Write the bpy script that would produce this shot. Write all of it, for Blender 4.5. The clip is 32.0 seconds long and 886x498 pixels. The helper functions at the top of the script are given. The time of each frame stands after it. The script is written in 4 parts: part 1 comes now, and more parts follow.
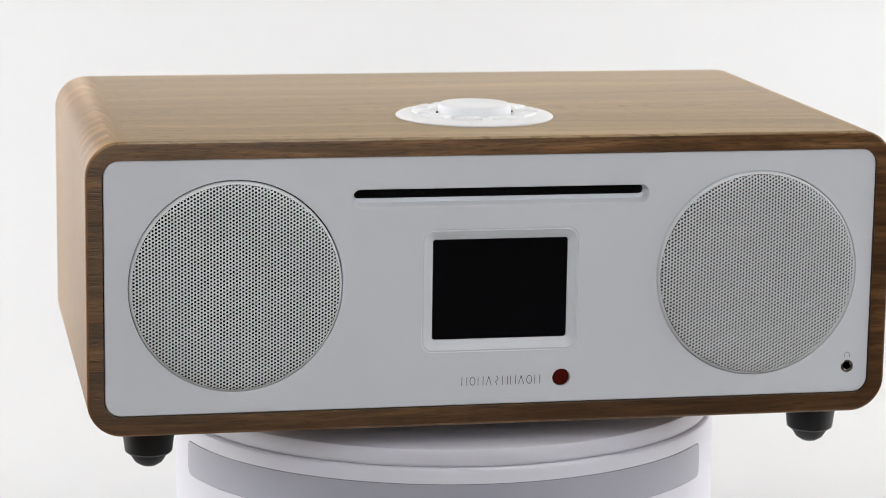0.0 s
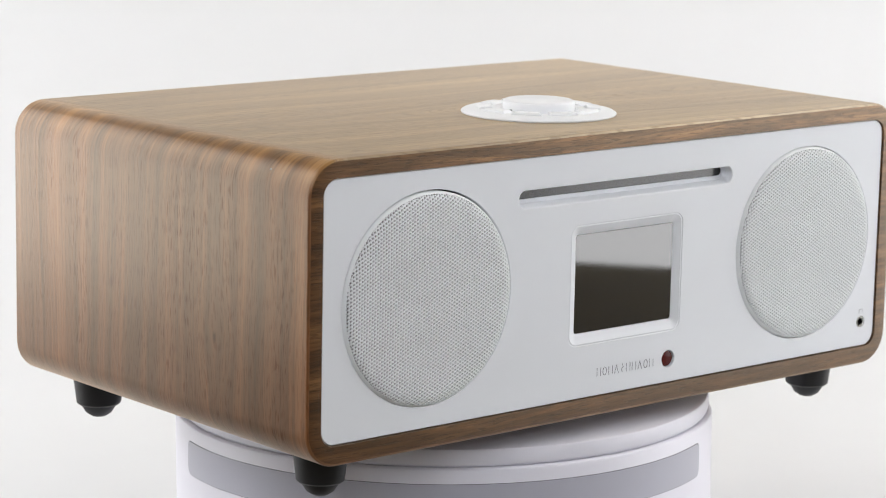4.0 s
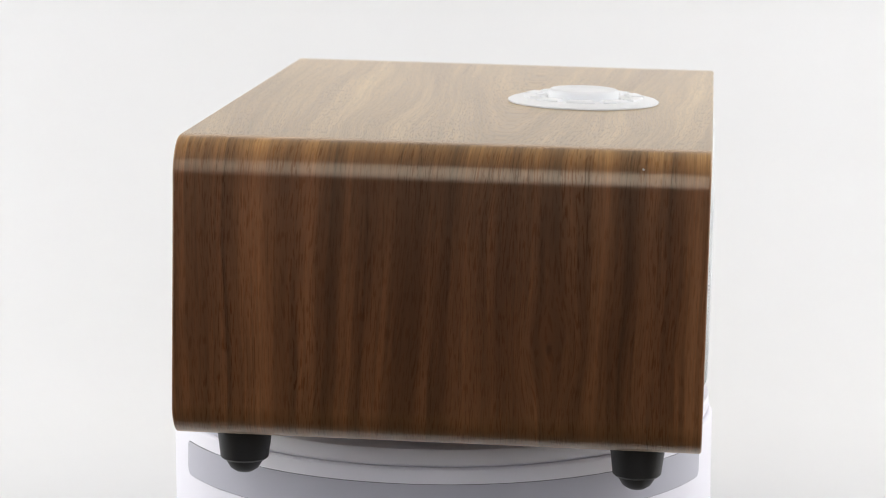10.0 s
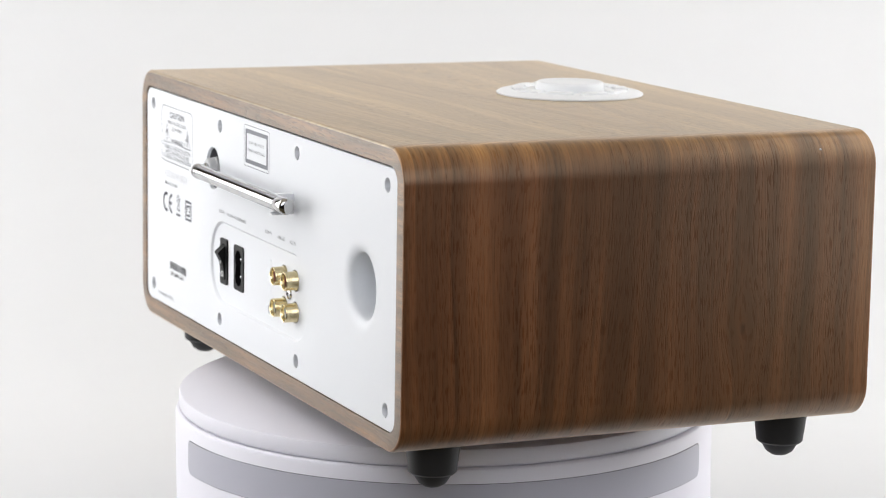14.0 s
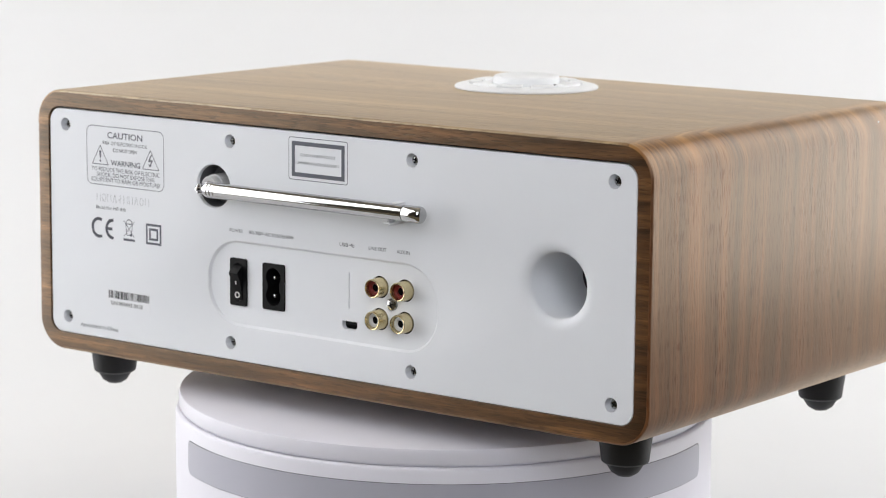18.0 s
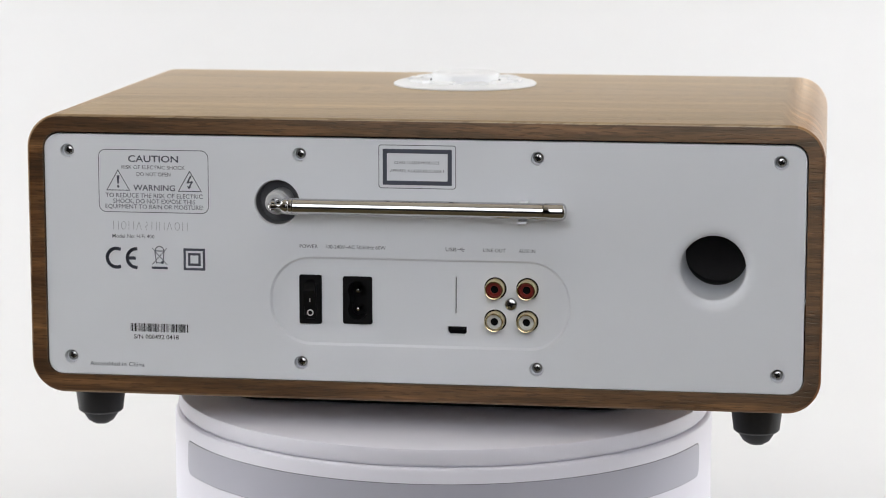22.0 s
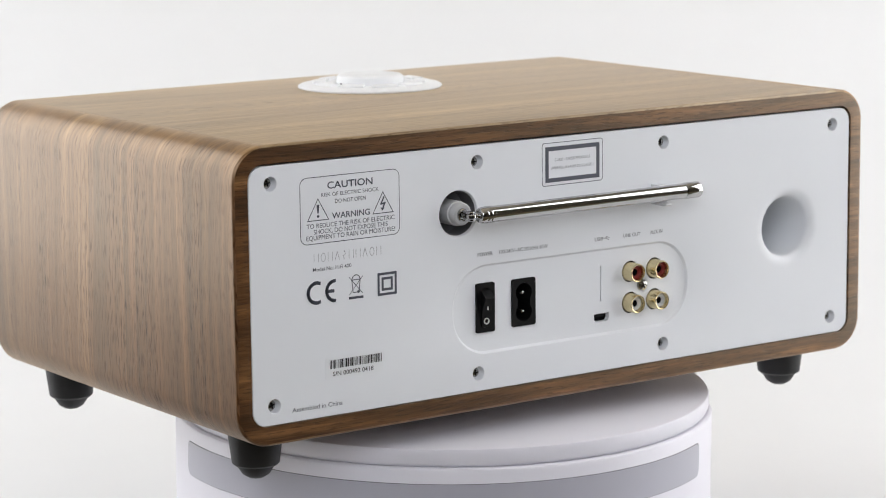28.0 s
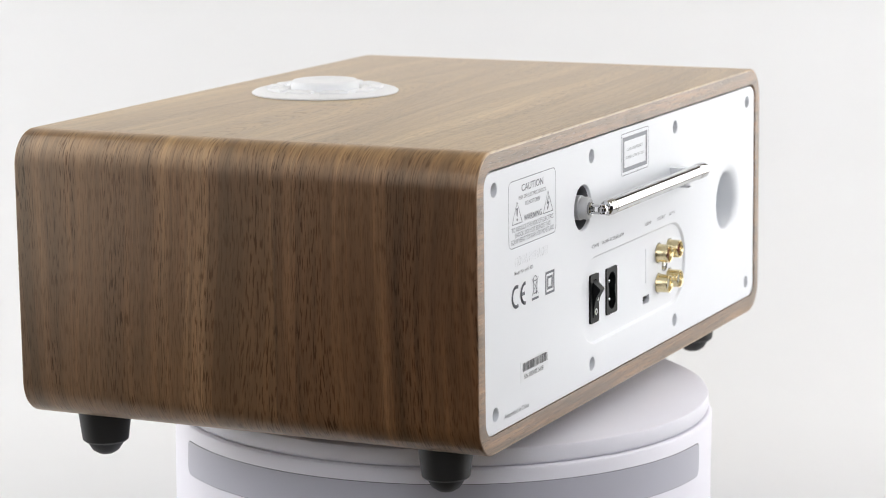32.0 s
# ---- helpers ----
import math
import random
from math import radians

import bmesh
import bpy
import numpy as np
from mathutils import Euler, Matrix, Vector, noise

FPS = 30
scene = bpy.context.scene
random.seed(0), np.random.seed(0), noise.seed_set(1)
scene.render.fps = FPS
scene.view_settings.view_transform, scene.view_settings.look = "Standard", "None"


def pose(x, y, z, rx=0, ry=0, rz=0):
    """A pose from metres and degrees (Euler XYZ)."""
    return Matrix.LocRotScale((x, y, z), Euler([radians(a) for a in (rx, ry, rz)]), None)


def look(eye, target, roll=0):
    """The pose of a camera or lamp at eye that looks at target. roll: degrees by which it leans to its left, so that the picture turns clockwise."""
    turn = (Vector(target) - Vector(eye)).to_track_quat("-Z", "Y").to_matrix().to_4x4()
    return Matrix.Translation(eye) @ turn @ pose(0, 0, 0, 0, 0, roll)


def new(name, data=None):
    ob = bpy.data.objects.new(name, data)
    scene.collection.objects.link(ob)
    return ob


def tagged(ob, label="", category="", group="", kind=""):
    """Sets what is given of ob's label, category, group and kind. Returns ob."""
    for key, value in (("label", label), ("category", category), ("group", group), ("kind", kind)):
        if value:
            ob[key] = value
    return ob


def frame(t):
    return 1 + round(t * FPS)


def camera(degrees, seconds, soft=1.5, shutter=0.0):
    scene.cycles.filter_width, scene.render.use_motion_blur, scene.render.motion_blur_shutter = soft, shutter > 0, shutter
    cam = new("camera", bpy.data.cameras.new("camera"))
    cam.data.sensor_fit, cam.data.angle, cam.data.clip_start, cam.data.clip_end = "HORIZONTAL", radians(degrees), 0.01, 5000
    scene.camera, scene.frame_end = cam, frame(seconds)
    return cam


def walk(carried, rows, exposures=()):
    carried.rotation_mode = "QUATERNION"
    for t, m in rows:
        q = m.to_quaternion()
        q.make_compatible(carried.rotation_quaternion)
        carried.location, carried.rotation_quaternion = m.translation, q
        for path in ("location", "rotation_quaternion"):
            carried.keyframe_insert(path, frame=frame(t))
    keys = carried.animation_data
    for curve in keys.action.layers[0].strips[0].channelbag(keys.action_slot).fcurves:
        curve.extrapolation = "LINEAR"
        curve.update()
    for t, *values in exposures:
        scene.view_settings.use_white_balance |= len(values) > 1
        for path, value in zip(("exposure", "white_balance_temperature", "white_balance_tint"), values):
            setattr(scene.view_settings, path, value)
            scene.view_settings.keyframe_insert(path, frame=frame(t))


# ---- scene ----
# A table radio turns on a motorised display stand in front of a white paper sweep.
# The stand's axis is the world's z axis; ORIGIN is the height of the radio's own zero above the room floor.
ORIGIN = 0.835
TABLE_Z = ORIGIN - 0.110
START_DEG, RATE_DEG, SECONDS = 11.32, 7.300, 32.0

# ---------------------------------------------------------------- camera
cam = camera(18.784, SECONDS, soft=1.0)
PITCH, YAW = radians(10.024), radians(0.0596)
EYE_AT = Vector((0.0, -1.2827, ORIGIN + 0.2788))
AHEAD = Vector((-math.sin(YAW) * math.cos(PITCH), math.cos(YAW) * math.cos(PITCH), -math.sin(PITCH)))
STILL = look(EYE_AT, EYE_AT + AHEAD, 0.257)
cam.data.dof.use_dof = True
cam.data.dof.focus_distance = 1.17
cam.data.dof.aperture_fstop = 20.0
walk(cam, [(0.0, STILL), (SECONDS, STILL)])

# ---------------------------------------------------------------- world and exposure
world = bpy.data.worlds.new("world")
scene.world = world
world.use_nodes = True
world.node_tree.nodes["Background"].inputs["Color"].default_value = (0.02, 0.02, 0.02, 1)
world.node_tree.nodes["Background"].inputs["Strength"].default_value = 0.2
scene.view_settings.exposure = 0.0
SIDE_LIGHT = 2.95      # radiance of the two side softboxes
FRONT_LIGHT = 2.85      # radiance of the softbox behind the viewer


# ---------------------------------------------------------------- materials
def material(name):
    m = bpy.data.materials.new(name)
    m.use_nodes = True
    nt = m.node_tree
    return m, nt, nt.nodes["Principled BSDF"]


def node(nt, kind, **inputs):
    n = nt.nodes.new(kind)
    for k, v in inputs.items():
        n.inputs[k.replace("_", " ")].default_value = v
    return n


def ramp(nt, source, stops):
    r = nt.nodes.new("ShaderNodeValToRGB")
    els = r.color_ramp.elements
    while len(els) < len(stops):
        els.new(0.5)
    for el, (p, c) in zip(els, stops):
        el.position, el.color = p, (*c, 1) if len(c) == 3 else c
    nt.links.new(source, r.inputs["Fac"])
    return r.outputs["Color"]


def maths(nt, op, a, b=None, c=None):
    n = nt.nodes.new("ShaderNodeMath")
    n.operation = op
    for i, v in enumerate((a, b, c)):
        if v is None:
            continue
        if isinstance(v, (int, float)):
            n.inputs[i].default_value = v
        else:
            nt.links.new(v, n.inputs[i])
    return n.outputs[0]


def mix(nt, mode, fac, a, b):
    n = nt.nodes.new("ShaderNodeMix")
    n.data_type, n.blend_type = "RGBA", mode
    for sock, v in ((n.inputs[0], fac), (n.inputs[6], a), (n.inputs[7], b)):
        if isinstance(v, (int, float)):
            sock.default_value = v
        elif isinstance(v, tuple):
            sock.default_value = (*v, 1)
        else:
            nt.links.new(v, sock)
    return n.outputs[2]


def plain(name, colour, rough=0.5, metal=0.0, grain=0.0, scale=900.0, ior=1.45, vary=0.03, coat=0.0):
    """A surface with fine relief and a faint uneven tone."""
    m, nt, b = material(name)
    b.inputs["Roughness"].default_value = rough
    b.inputs["Metallic"].default_value = metal
    b.inputs["IOR"].default_value = ior
    b.inputs["Coat Weight"].default_value = coat
    tc = nt.nodes.new("ShaderNodeTexCoord")
    big = node(nt, "ShaderNodeTexNoise", Scale=22.0, Detail=3.0)
    nt.links.new(tc.outputs["Object"], big.inputs["Vector"])
    lo = tuple(c * (1 - vary) for c in colour)
    nt.links.new(ramp(nt, big.outputs["Fac"], [(0.3, lo), (0.7, colour)]), b.inputs["Base Color"])
    if grain:
        fine = node(nt, "ShaderNodeTexNoise", Scale=scale, Detail=2.0)
        nt.links.new(tc.outputs["Object"], fine.inputs["Vector"])
        bump = node(nt, "ShaderNodeBump", Strength=grain, Distance=0.0002)
        nt.links.new(fine.outputs["Fac"], bump.inputs["Height"])
        nt.links.new(bump.outputs["Normal"], b.inputs["Normal"])
        nt.links.new(maths(nt, "MULTIPLY_ADD", big.outputs["Fac"], 0.12, rough - 0.06), b.inputs["Roughness"])
    return m


def walnut(name):
    """Oiled walnut veneer. The grain runs along the first UV axis, in metres."""
    m, nt, b = material(name)
    uv = nt.nodes.new("ShaderNodeUVMap")
    sep = nt.nodes.new("ShaderNodeSeparateXYZ")
    nt.links.new(uv.outputs["UV"], sep.inputs[0])
    u, v = sep.outputs[0], sep.outputs[1]

    def stretched(su, sv, w=None, detail=3.0, rough=0.5):
        c = nt.nodes.new("ShaderNodeCombineXYZ")
        nt.links.new(maths(nt, "MULTIPLY", u, su), c.inputs[0])
        nt.links.new(maths(nt, "MULTIPLY", w or v, sv), c.inputs[1])
        t = node(nt, "ShaderNodeTexNoise", Scale=1.0, Detail=detail, Roughness=rough)
        nt.links.new(c.outputs[0], t.inputs["Vector"])
        return t.outputs["Fac"]

    leaf = maths(nt, "MULTIPLY", maths(nt, "GREATER_THAN", v, 0.0045), maths(nt, "LESS_THAN", u, 0.146))
    v0 = v
    v = maths(nt, "MULTIPLY_ADD", leaf, 0.613, v)
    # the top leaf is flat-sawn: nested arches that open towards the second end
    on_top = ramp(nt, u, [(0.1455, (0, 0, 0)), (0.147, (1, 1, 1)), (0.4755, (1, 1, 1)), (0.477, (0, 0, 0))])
    across = maths(nt, "ADD", v0, 0.036)
    arch = maths(nt, "SQRT", maths(nt, "MULTIPLY_ADD", across, across, 0.00012))
    arch = maths(nt, "MULTIPLY_ADD", maths(nt, "SUBTRACT", u, 0.146), 0.055, arch)
    v = maths(nt, "ADD", v, maths(nt, "MULTIPLY", on_top, maths(nt, "SUBTRACT", arch, v)))
    sway = stretched(3.5, 11.0, detail=1.0)
    wide = maths(nt, "MULTIPLY_ADD", sway, 0.032, v)
    wide = maths(nt, "MULTIPLY_ADD", stretched(9.0, 20.0, detail=2.0), 0.0075, wide)
    # the grain parts round one small knot
    du, dv = maths(nt, "SUBTRACT", u, 0.5695), maths(nt, "SUBTRACT", v0, -0.0609)
    knot = maths(nt, "SQRT", maths(nt, "ADD", maths(nt, "MULTIPLY", maths(nt, "MULTIPLY", du, du), 0.25), maths(nt, "MULTIPLY", dv, dv)))
    near = maths(nt, "EXPONENT", maths(nt, "MULTIPLY", maths(nt, "MULTIPLY", knot, knot), -9000.0))
    wide = maths(nt, "SUBTRACT", wide, maths(nt, "MULTIPLY", maths(nt, "MULTIPLY", dv, near), 0.75))
    bands = stretched(1.6, 72.0, wide, 4.5, 0.60)
    broad = stretched(1.3, 26.0, wide, 2.0)
    fibre = stretched(45.0, 1500.0, wide, 2.0)
    pores = stretched(130.0, 1650.0, wide, 1.5)
    # pores gather along some of the growth bands
    gathered = ramp(nt, stretched(5.0, 75.0, wide, 2.0), [(0.42, (0, 0, 0)), (0.60, (1, 1, 1))])
    tone = maths(nt, "ADD", maths(nt, "MULTIPLY", bands, 0.62), maths(nt, "MULTIPLY", broad, 0.38))
    # the figure is quieter on the top leaf
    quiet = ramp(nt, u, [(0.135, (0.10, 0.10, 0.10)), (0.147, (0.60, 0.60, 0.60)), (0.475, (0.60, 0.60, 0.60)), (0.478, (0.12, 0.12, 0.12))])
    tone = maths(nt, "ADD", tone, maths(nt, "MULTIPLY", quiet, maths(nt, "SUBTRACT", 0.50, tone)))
    base = ramp(nt, tone, [(0.36, WOOD_DARK), (0.46, WOOD_MID), (0.54, WOOD_WARM), (0.66, WOOD_LIGHT)])
    # thin dark growth lines
    lines = stretched(1.2, 150.0, wide, 2.0)
    base = mix(nt, "MULTIPLY", maths(nt, "SUBTRACT", 0.75, quiet), base, ramp(nt, lines, [(0.58, (1, 1, 1)), (0.66, (0.50, 0.44, 0.42))]))
    base = mix(nt, "MULTIPLY", 0.55, base, ramp(nt, fibre, [(0.30, (0.55, 0.50, 0.46)), (0.62, (1.12, 1.1, 1.08))]))
    streak = stretched(9.0, 430.0, wide, 3.0, 0.6)
    base = mix(nt, "MULTIPLY", maths(nt, "SUBTRACT", 1.0, quiet), base, ramp(nt, streak, [(0.36, (0.64, 0.61, 0.58)), (0.50, (1, 1, 1)), (0.64, (1.22, 1.2, 1.16))]))
    pit = ramp(nt, pores, [(0.39, (0.26, 0.20, 0.18)), (0.47, (1, 1, 1))])
    # open pores on the faces, fewer on the rims
    open_pore = ramp(nt, u, [(0.14, (0.72, 0.72, 0.72)), (0.16, (0.46, 0.46, 0.46)), (0.44, (0.46, 0.46, 0.46)), (0.48, (0.62, 0.62, 0.62)), (0.62, (0.62, 0.62, 0.62)), (0.99, (0.3, 0.3, 0.3)), (1.0, (0.2, 0.2, 0.2))])
    open_pore = maths(nt, "MULTIPLY", open_pore, maths(nt, "MULTIPLY_ADD", gathered, 0.55, 0.45))
    # on the first end they are filled with a matching brown and only break its shine
    stained = ramp(nt, u, [(0.478, (1, 1, 1)), (0.486, (0.18, 0.18, 0.18)), (0.62, (0.18, 0.18, 0.18)), (0.66, (1, 1, 1))])
    base = mix(nt, "MULTIPLY", maths(nt, "MULTIPLY", open_pore, stained), base, pit)
    # the top leaf is paler, with light painted into it and the upper corners; the first end is darker heartwood
    leaf_light = ramp(nt, u, [(0.126, (1.0, 0.92, 0.88)), (0.135, (1.75, 1.85, 1.8)), (0.144, (2.3, 2.75, 2.75)), (0.147, (2.62, 3.55, 3.95)), (0.475, (2.62, 3.55, 3.95)), (0.477, (2.4, 2.7, 2.2)), (0.486, (1.95, 1.85, 1.40)), (0.498, (1.0, 0.75, 0.66)), (0.62, (1.0, 0.75, 0.66)), (0.75, (1.0, 1.0, 1.0)), (0.97, (1.0, 1.0, 1.0)), (1.0, (0.90, 0.80, 0.68))])
    base = mix(nt, "MULTIPLY", 1.0, base, leaf_light)
    # on the second end the two leaves differ: pale and even, dark and striped
    second = ramp(nt, u, [(0.085, (1, 1, 1)), (0.15, (0, 0, 0))])
    pair = mix(nt, "MIX", leaf, (0.96, 0.97, 0.97), (0.80, 0.73, 0.70))
    base = mix(nt, "MULTIPLY", second, base, pair)
    # the first end has a broad dark heart between paler edges
    heart = ramp(nt, maths(nt, "ADD", v0, 0.5), [(0.375, (1.12, 1.10, 1.08)), (0.43, (0.96, 0.94, 0.92)), (0.475, (0.82, 0.76, 0.72)), (0.51, (0.92, 0.85, 0.80)), (0.55, (1.30, 1.25, 1.20))])
    first_end = ramp(nt, u, [(0.46, (0, 0, 0)), (0.50, (1, 1, 1)), (0.62, (1, 1, 1)), (0.66, (0, 0, 0))])
    base = mix(nt, "MULTIPLY", first_end, base, heart)
    # short dark flecks in the cut rims
    flecks = ramp(nt, stretched(120.0, 1100.0, v0, 1.0), [(0.37, (0.16, 0.12, 0.10)), (0.44, (1, 1, 1))])
    cut = maths(nt, "GREATER_THAN", u, 1.0)
    base = mix(nt, "MULTIPLY", maths(nt, "MULTIPLY", cut, 0.55), base, flecks)
    base = mix(nt, "MULTIPLY", cut, base, ramp(nt, stretched(16.0, 210.0, v0, 4.0, 0.6), [(0.36, (0.45, 0.40, 0.36)), (0.50, (0.95, 0.93, 0.90)), (0.63, (1.60, 1.62, 1.58))]))
    joint = maths(nt, "ABSOLUTE", maths(nt, "SUBTRACT", v0, maths(nt, "MULTIPLY_ADD", sway, 0.004, 0.0025)))
    joint = maths(nt, "MULTIPLY", maths(nt, "LESS_THAN", joint, 0.00035), maths(nt, "LESS_THAN", u, 0.20))
    base = mix(nt, "MULTIPLY", maths(nt, "MULTIPLY", joint, 0.65), base, (0.25, 0.2, 0.18))
    base = mix(nt, "MULTIPLY", 0.8, base, ramp(nt, maths(nt, "MULTIPLY", knot, 400.0), [(0.25, (0.25, 0.2, 0.2)), (0.7, (1, 1, 1))]))
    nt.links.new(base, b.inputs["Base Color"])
    b.inputs["IOR"].default_value = 1.68
    # weaker shine on rims and the first corner, dimming the light reflected there
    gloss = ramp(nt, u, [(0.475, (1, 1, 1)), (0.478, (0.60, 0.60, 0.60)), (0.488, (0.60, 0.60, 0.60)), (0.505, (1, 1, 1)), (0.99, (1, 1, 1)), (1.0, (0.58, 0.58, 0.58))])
    # open pores do not shine
    hollow = ramp(nt, pores, [(0.39, (0.12, 0.12, 0.12)), (0.47, (1, 1, 1))])
    nt.links.new(mix(nt, "MULTIPLY", open_pore, gloss, hollow), b.inputs["Specular IOR Level"])
    # the fibres scatter light mostly across their length
    b.inputs["Anisotropic"].default_value = 0.76
    b.inputs["Anisotropic Rotation"].default_value = 0.25
    tangent = nt.nodes.new("ShaderNodeTangent")
    tangent.direction_type = "UV_MAP"
    nt.links.new(tangent.outputs["Tangent"], b.inputs["Tangent"])
    # the coat is even; sheen and reflected tint differ by face to imitate light there
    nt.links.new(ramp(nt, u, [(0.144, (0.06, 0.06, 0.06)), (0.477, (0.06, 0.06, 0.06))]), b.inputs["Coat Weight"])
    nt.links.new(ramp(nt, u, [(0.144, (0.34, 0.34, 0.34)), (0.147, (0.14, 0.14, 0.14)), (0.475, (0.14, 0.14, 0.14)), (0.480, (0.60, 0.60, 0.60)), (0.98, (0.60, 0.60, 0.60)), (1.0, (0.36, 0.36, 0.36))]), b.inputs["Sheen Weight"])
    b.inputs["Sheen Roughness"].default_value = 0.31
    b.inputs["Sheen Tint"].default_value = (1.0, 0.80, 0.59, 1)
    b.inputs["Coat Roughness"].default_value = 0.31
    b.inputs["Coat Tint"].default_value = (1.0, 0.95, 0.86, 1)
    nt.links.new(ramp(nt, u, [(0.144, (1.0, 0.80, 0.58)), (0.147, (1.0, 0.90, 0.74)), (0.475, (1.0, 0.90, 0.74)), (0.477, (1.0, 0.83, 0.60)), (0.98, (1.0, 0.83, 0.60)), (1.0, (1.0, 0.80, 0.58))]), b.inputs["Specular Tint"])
    nt.links.new(maths(nt, "MULTIPLY_ADD", fibre, 0.16, WOOD_ROUGH), b.inputs["Roughness"])
    rim_relief = maths(nt, "MULTIPLY", cut, maths(nt, "MULTIPLY", flecks, 0.9))
    height = maths(nt, "ADD", maths(nt, "ADD", maths(nt, "MULTIPLY", pit, maths(nt, "MULTIPLY", open_pore, 0.6)), rim_relief), maths(nt, "MULTIPLY", fibre, 0.30))
    bump = node(nt, "ShaderNodeBump", Strength=0.34, Distance=0.0003)
    nt.links.new(height, bump.inputs["Height"])
    nt.links.new(bump.outputs["Normal"], b.inputs["Normal"])
    nt.links.new(bump.outputs["Normal"], b.inputs["Coat Normal"])
    return m


WOOD_DARK, WOOD_MID = (0.030, 0.0143, 0.0070), (0.087, 0.043, 0.0195)
WOOD_WARM, WOOD_LIGHT = (0.147, 0.078, 0.036), (0.258, 0.157, 0.080)
WOOD_ROUGH = 0.30
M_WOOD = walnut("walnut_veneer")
M_PANEL = plain("white_lacquer", (0.742, 0.760, 0.785), 0.42, grain=0.06, vary=0.02, ior=1.38)
M_PLASTIC = plain("white_plastic", (0.70, 0.715, 0.735), 0.35, grain=0.03, vary=0.02)
M_DIAL = plain("milky_plastic", (0.80, 0.815, 0.83), 0.38, grain=0.03, vary=0.03)
M_STAND = plain("stand_plastic", (0.76, 0.75, 0.81), 0.48, grain=0.08, vary=0.03)
M_BAND = plain("frosted_band", (0.46, 0.46, 0.52), 0.32, grain=0.03, vary=0.03)
M_GRILLE = plain("grille_paint", (0.825, 0.848, 0.845), 0.5, grain=0.04, vary=0.03)
M_DARK = plain("dark_inside", (0.007, 0.007, 0.0075), 0.9, ior=1.08)
M_FLAP = plain("slot_flap", (0.005, 0.005, 0.0055), 0.18, ior=1.6)
M_TUBE = plain("port_inside", (0.11, 0.105, 0.108), 0.8, ior=1.2)
M_SEAM = plain("seam_shade", (0.05, 0.05, 0.055), 0.7)
M_BLACK = plain("black_plastic", (0.005, 0.005, 0.0055), 0.45, grain=0.05, vary=0.2, ior=1.22)
M_RUBBER = plain("black_rubber", (0.012, 0.012, 0.013), 0.5, grain=0.2, vary=0.2)
M_SCREEN = plain("screen_glass", (0.004, 0.004, 0.005), 0.04, ior=1.75, vary=0.0, coat=1.0)
M_CHROME = plain("chrome", (0.51, 0.51, 0.51), 0.06, 1.0, vary=0.04)
M_STEEL = plain("steel_screw", (0.45, 0.445, 0.43), 0.2, 1.0, grain=0.1, vary=0.2)
M_GOLD = plain("gold_plating", (0.74, 0.64, 0.40), 0.27, 1.0, vary=0.08)
M_REDPLUG = plain("red_insert", (0.17, 0.014, 0.010), 0.4)
M_WHITEPLUG = plain("white_insert", (0.62, 0.62, 0.60), 0.4)
M_LENS = plain("ir_lens", (0.075, 0.006, 0.004), 0.25, vary=0.1, ior=1.3)
M_INK = plain("grey_ink", (0.060, 0.067, 0.090), 0.36, ior=1.58)
M_PALEINK = plain("pale_grey_ink", (0.33, 0.335, 0.35), 0.6)
M_FINEINK = plain("fine_grey_ink", (0.11, 0.114, 0.128), 0.4, ior=1.4)
M_BOSS = plain("grey_white_plastic", (0.50, 0.505, 0.51), 0.4, vary=0.04)
M_BLACKINK = plain("black_ink", (0.012, 0.012, 0.014), 0.5, ior=1.3)
M_STICKER = plain("clear_sticker", (0.735, 0.75, 0.77), 0.3, vary=0.01)
M_CUP = plain("cup_plastic", (0.13, 0.13, 0.137), 0.3, vary=0.05)
M_PAPER = plain("paper_sweep", (0.695, 0.702, 0.712), 0.85, grain=0.05, scale=300, vary=0.01)
M_WALL = plain("room_wall", (0.24, 0.205, 0.15), 0.9, grain=0.1, vary=0.15)
M_CEILING = plain("cream_ceiling", (0.62, 0.55, 0.43), 0.9, grain=0.1, vary=0.05)
M_CURTAIN = plain("dark_curtain", (0.045, 0.04, 0.036), 0.9, grain=0.1, vary=0.2)
M_FLOOR = plain("room_floor", (0.16, 0.12, 0.075), 0.5, grain=0.1, vary=0.3)
M_TABLE = plain("table_wood", (0.10, 0.074, 0.026), 0.85, grain=0.1, vary=0.3)


def glowing(name, strength, colour):
    m, nt, b = material(name)
    b.inputs["Base Color"].default_value = (0.8, 0.8, 0.8, 1)
    b.inputs["Emission Color"].default_value = (*colour, 1)
    b.inputs["Emission Strength"].default_value = strength
    return m


M_SIDEGLOW = glowing("side_diffuser", SIDE_LIGHT, (0.985, 0.985, 0.995))
M_FRONTGLOW = glowing("front_diffuser", FRONT_LIGHT, (0.962, 0.98, 1.055))


# ---------------------------------------------------------------- mesh helpers
def part(name, bm, mat, parent=None, label="", sharp=32.0):
    """Links a bmesh as one mesh object, smooth but for its sharp edges."""
    bmesh.ops.recalc_face_normals(bm, faces=bm.faces[:])
    for f in bm.faces:
        f.smooth = True
    for e in bm.edges:
        if len(e.link_faces) == 2 and e.calc_face_angle(0) > radians(sharp):
            e.smooth = False
    me = bpy.data.meshes.new(name)
    bm.to_mesh(me)
    bm.free()
    me.materials.append(mat)
    ob = new(name, me)
    ob.parent = parent
    if label:
        tagged(ob, label)
    return ob


def share(name, source, parent, m, label=""):
    """Another object on the same mesh."""
    ob = new(name, source.data)
    ob.parent = parent
    ob.matrix_basis = m
    if label:
        tagged(ob, label)
    return ob


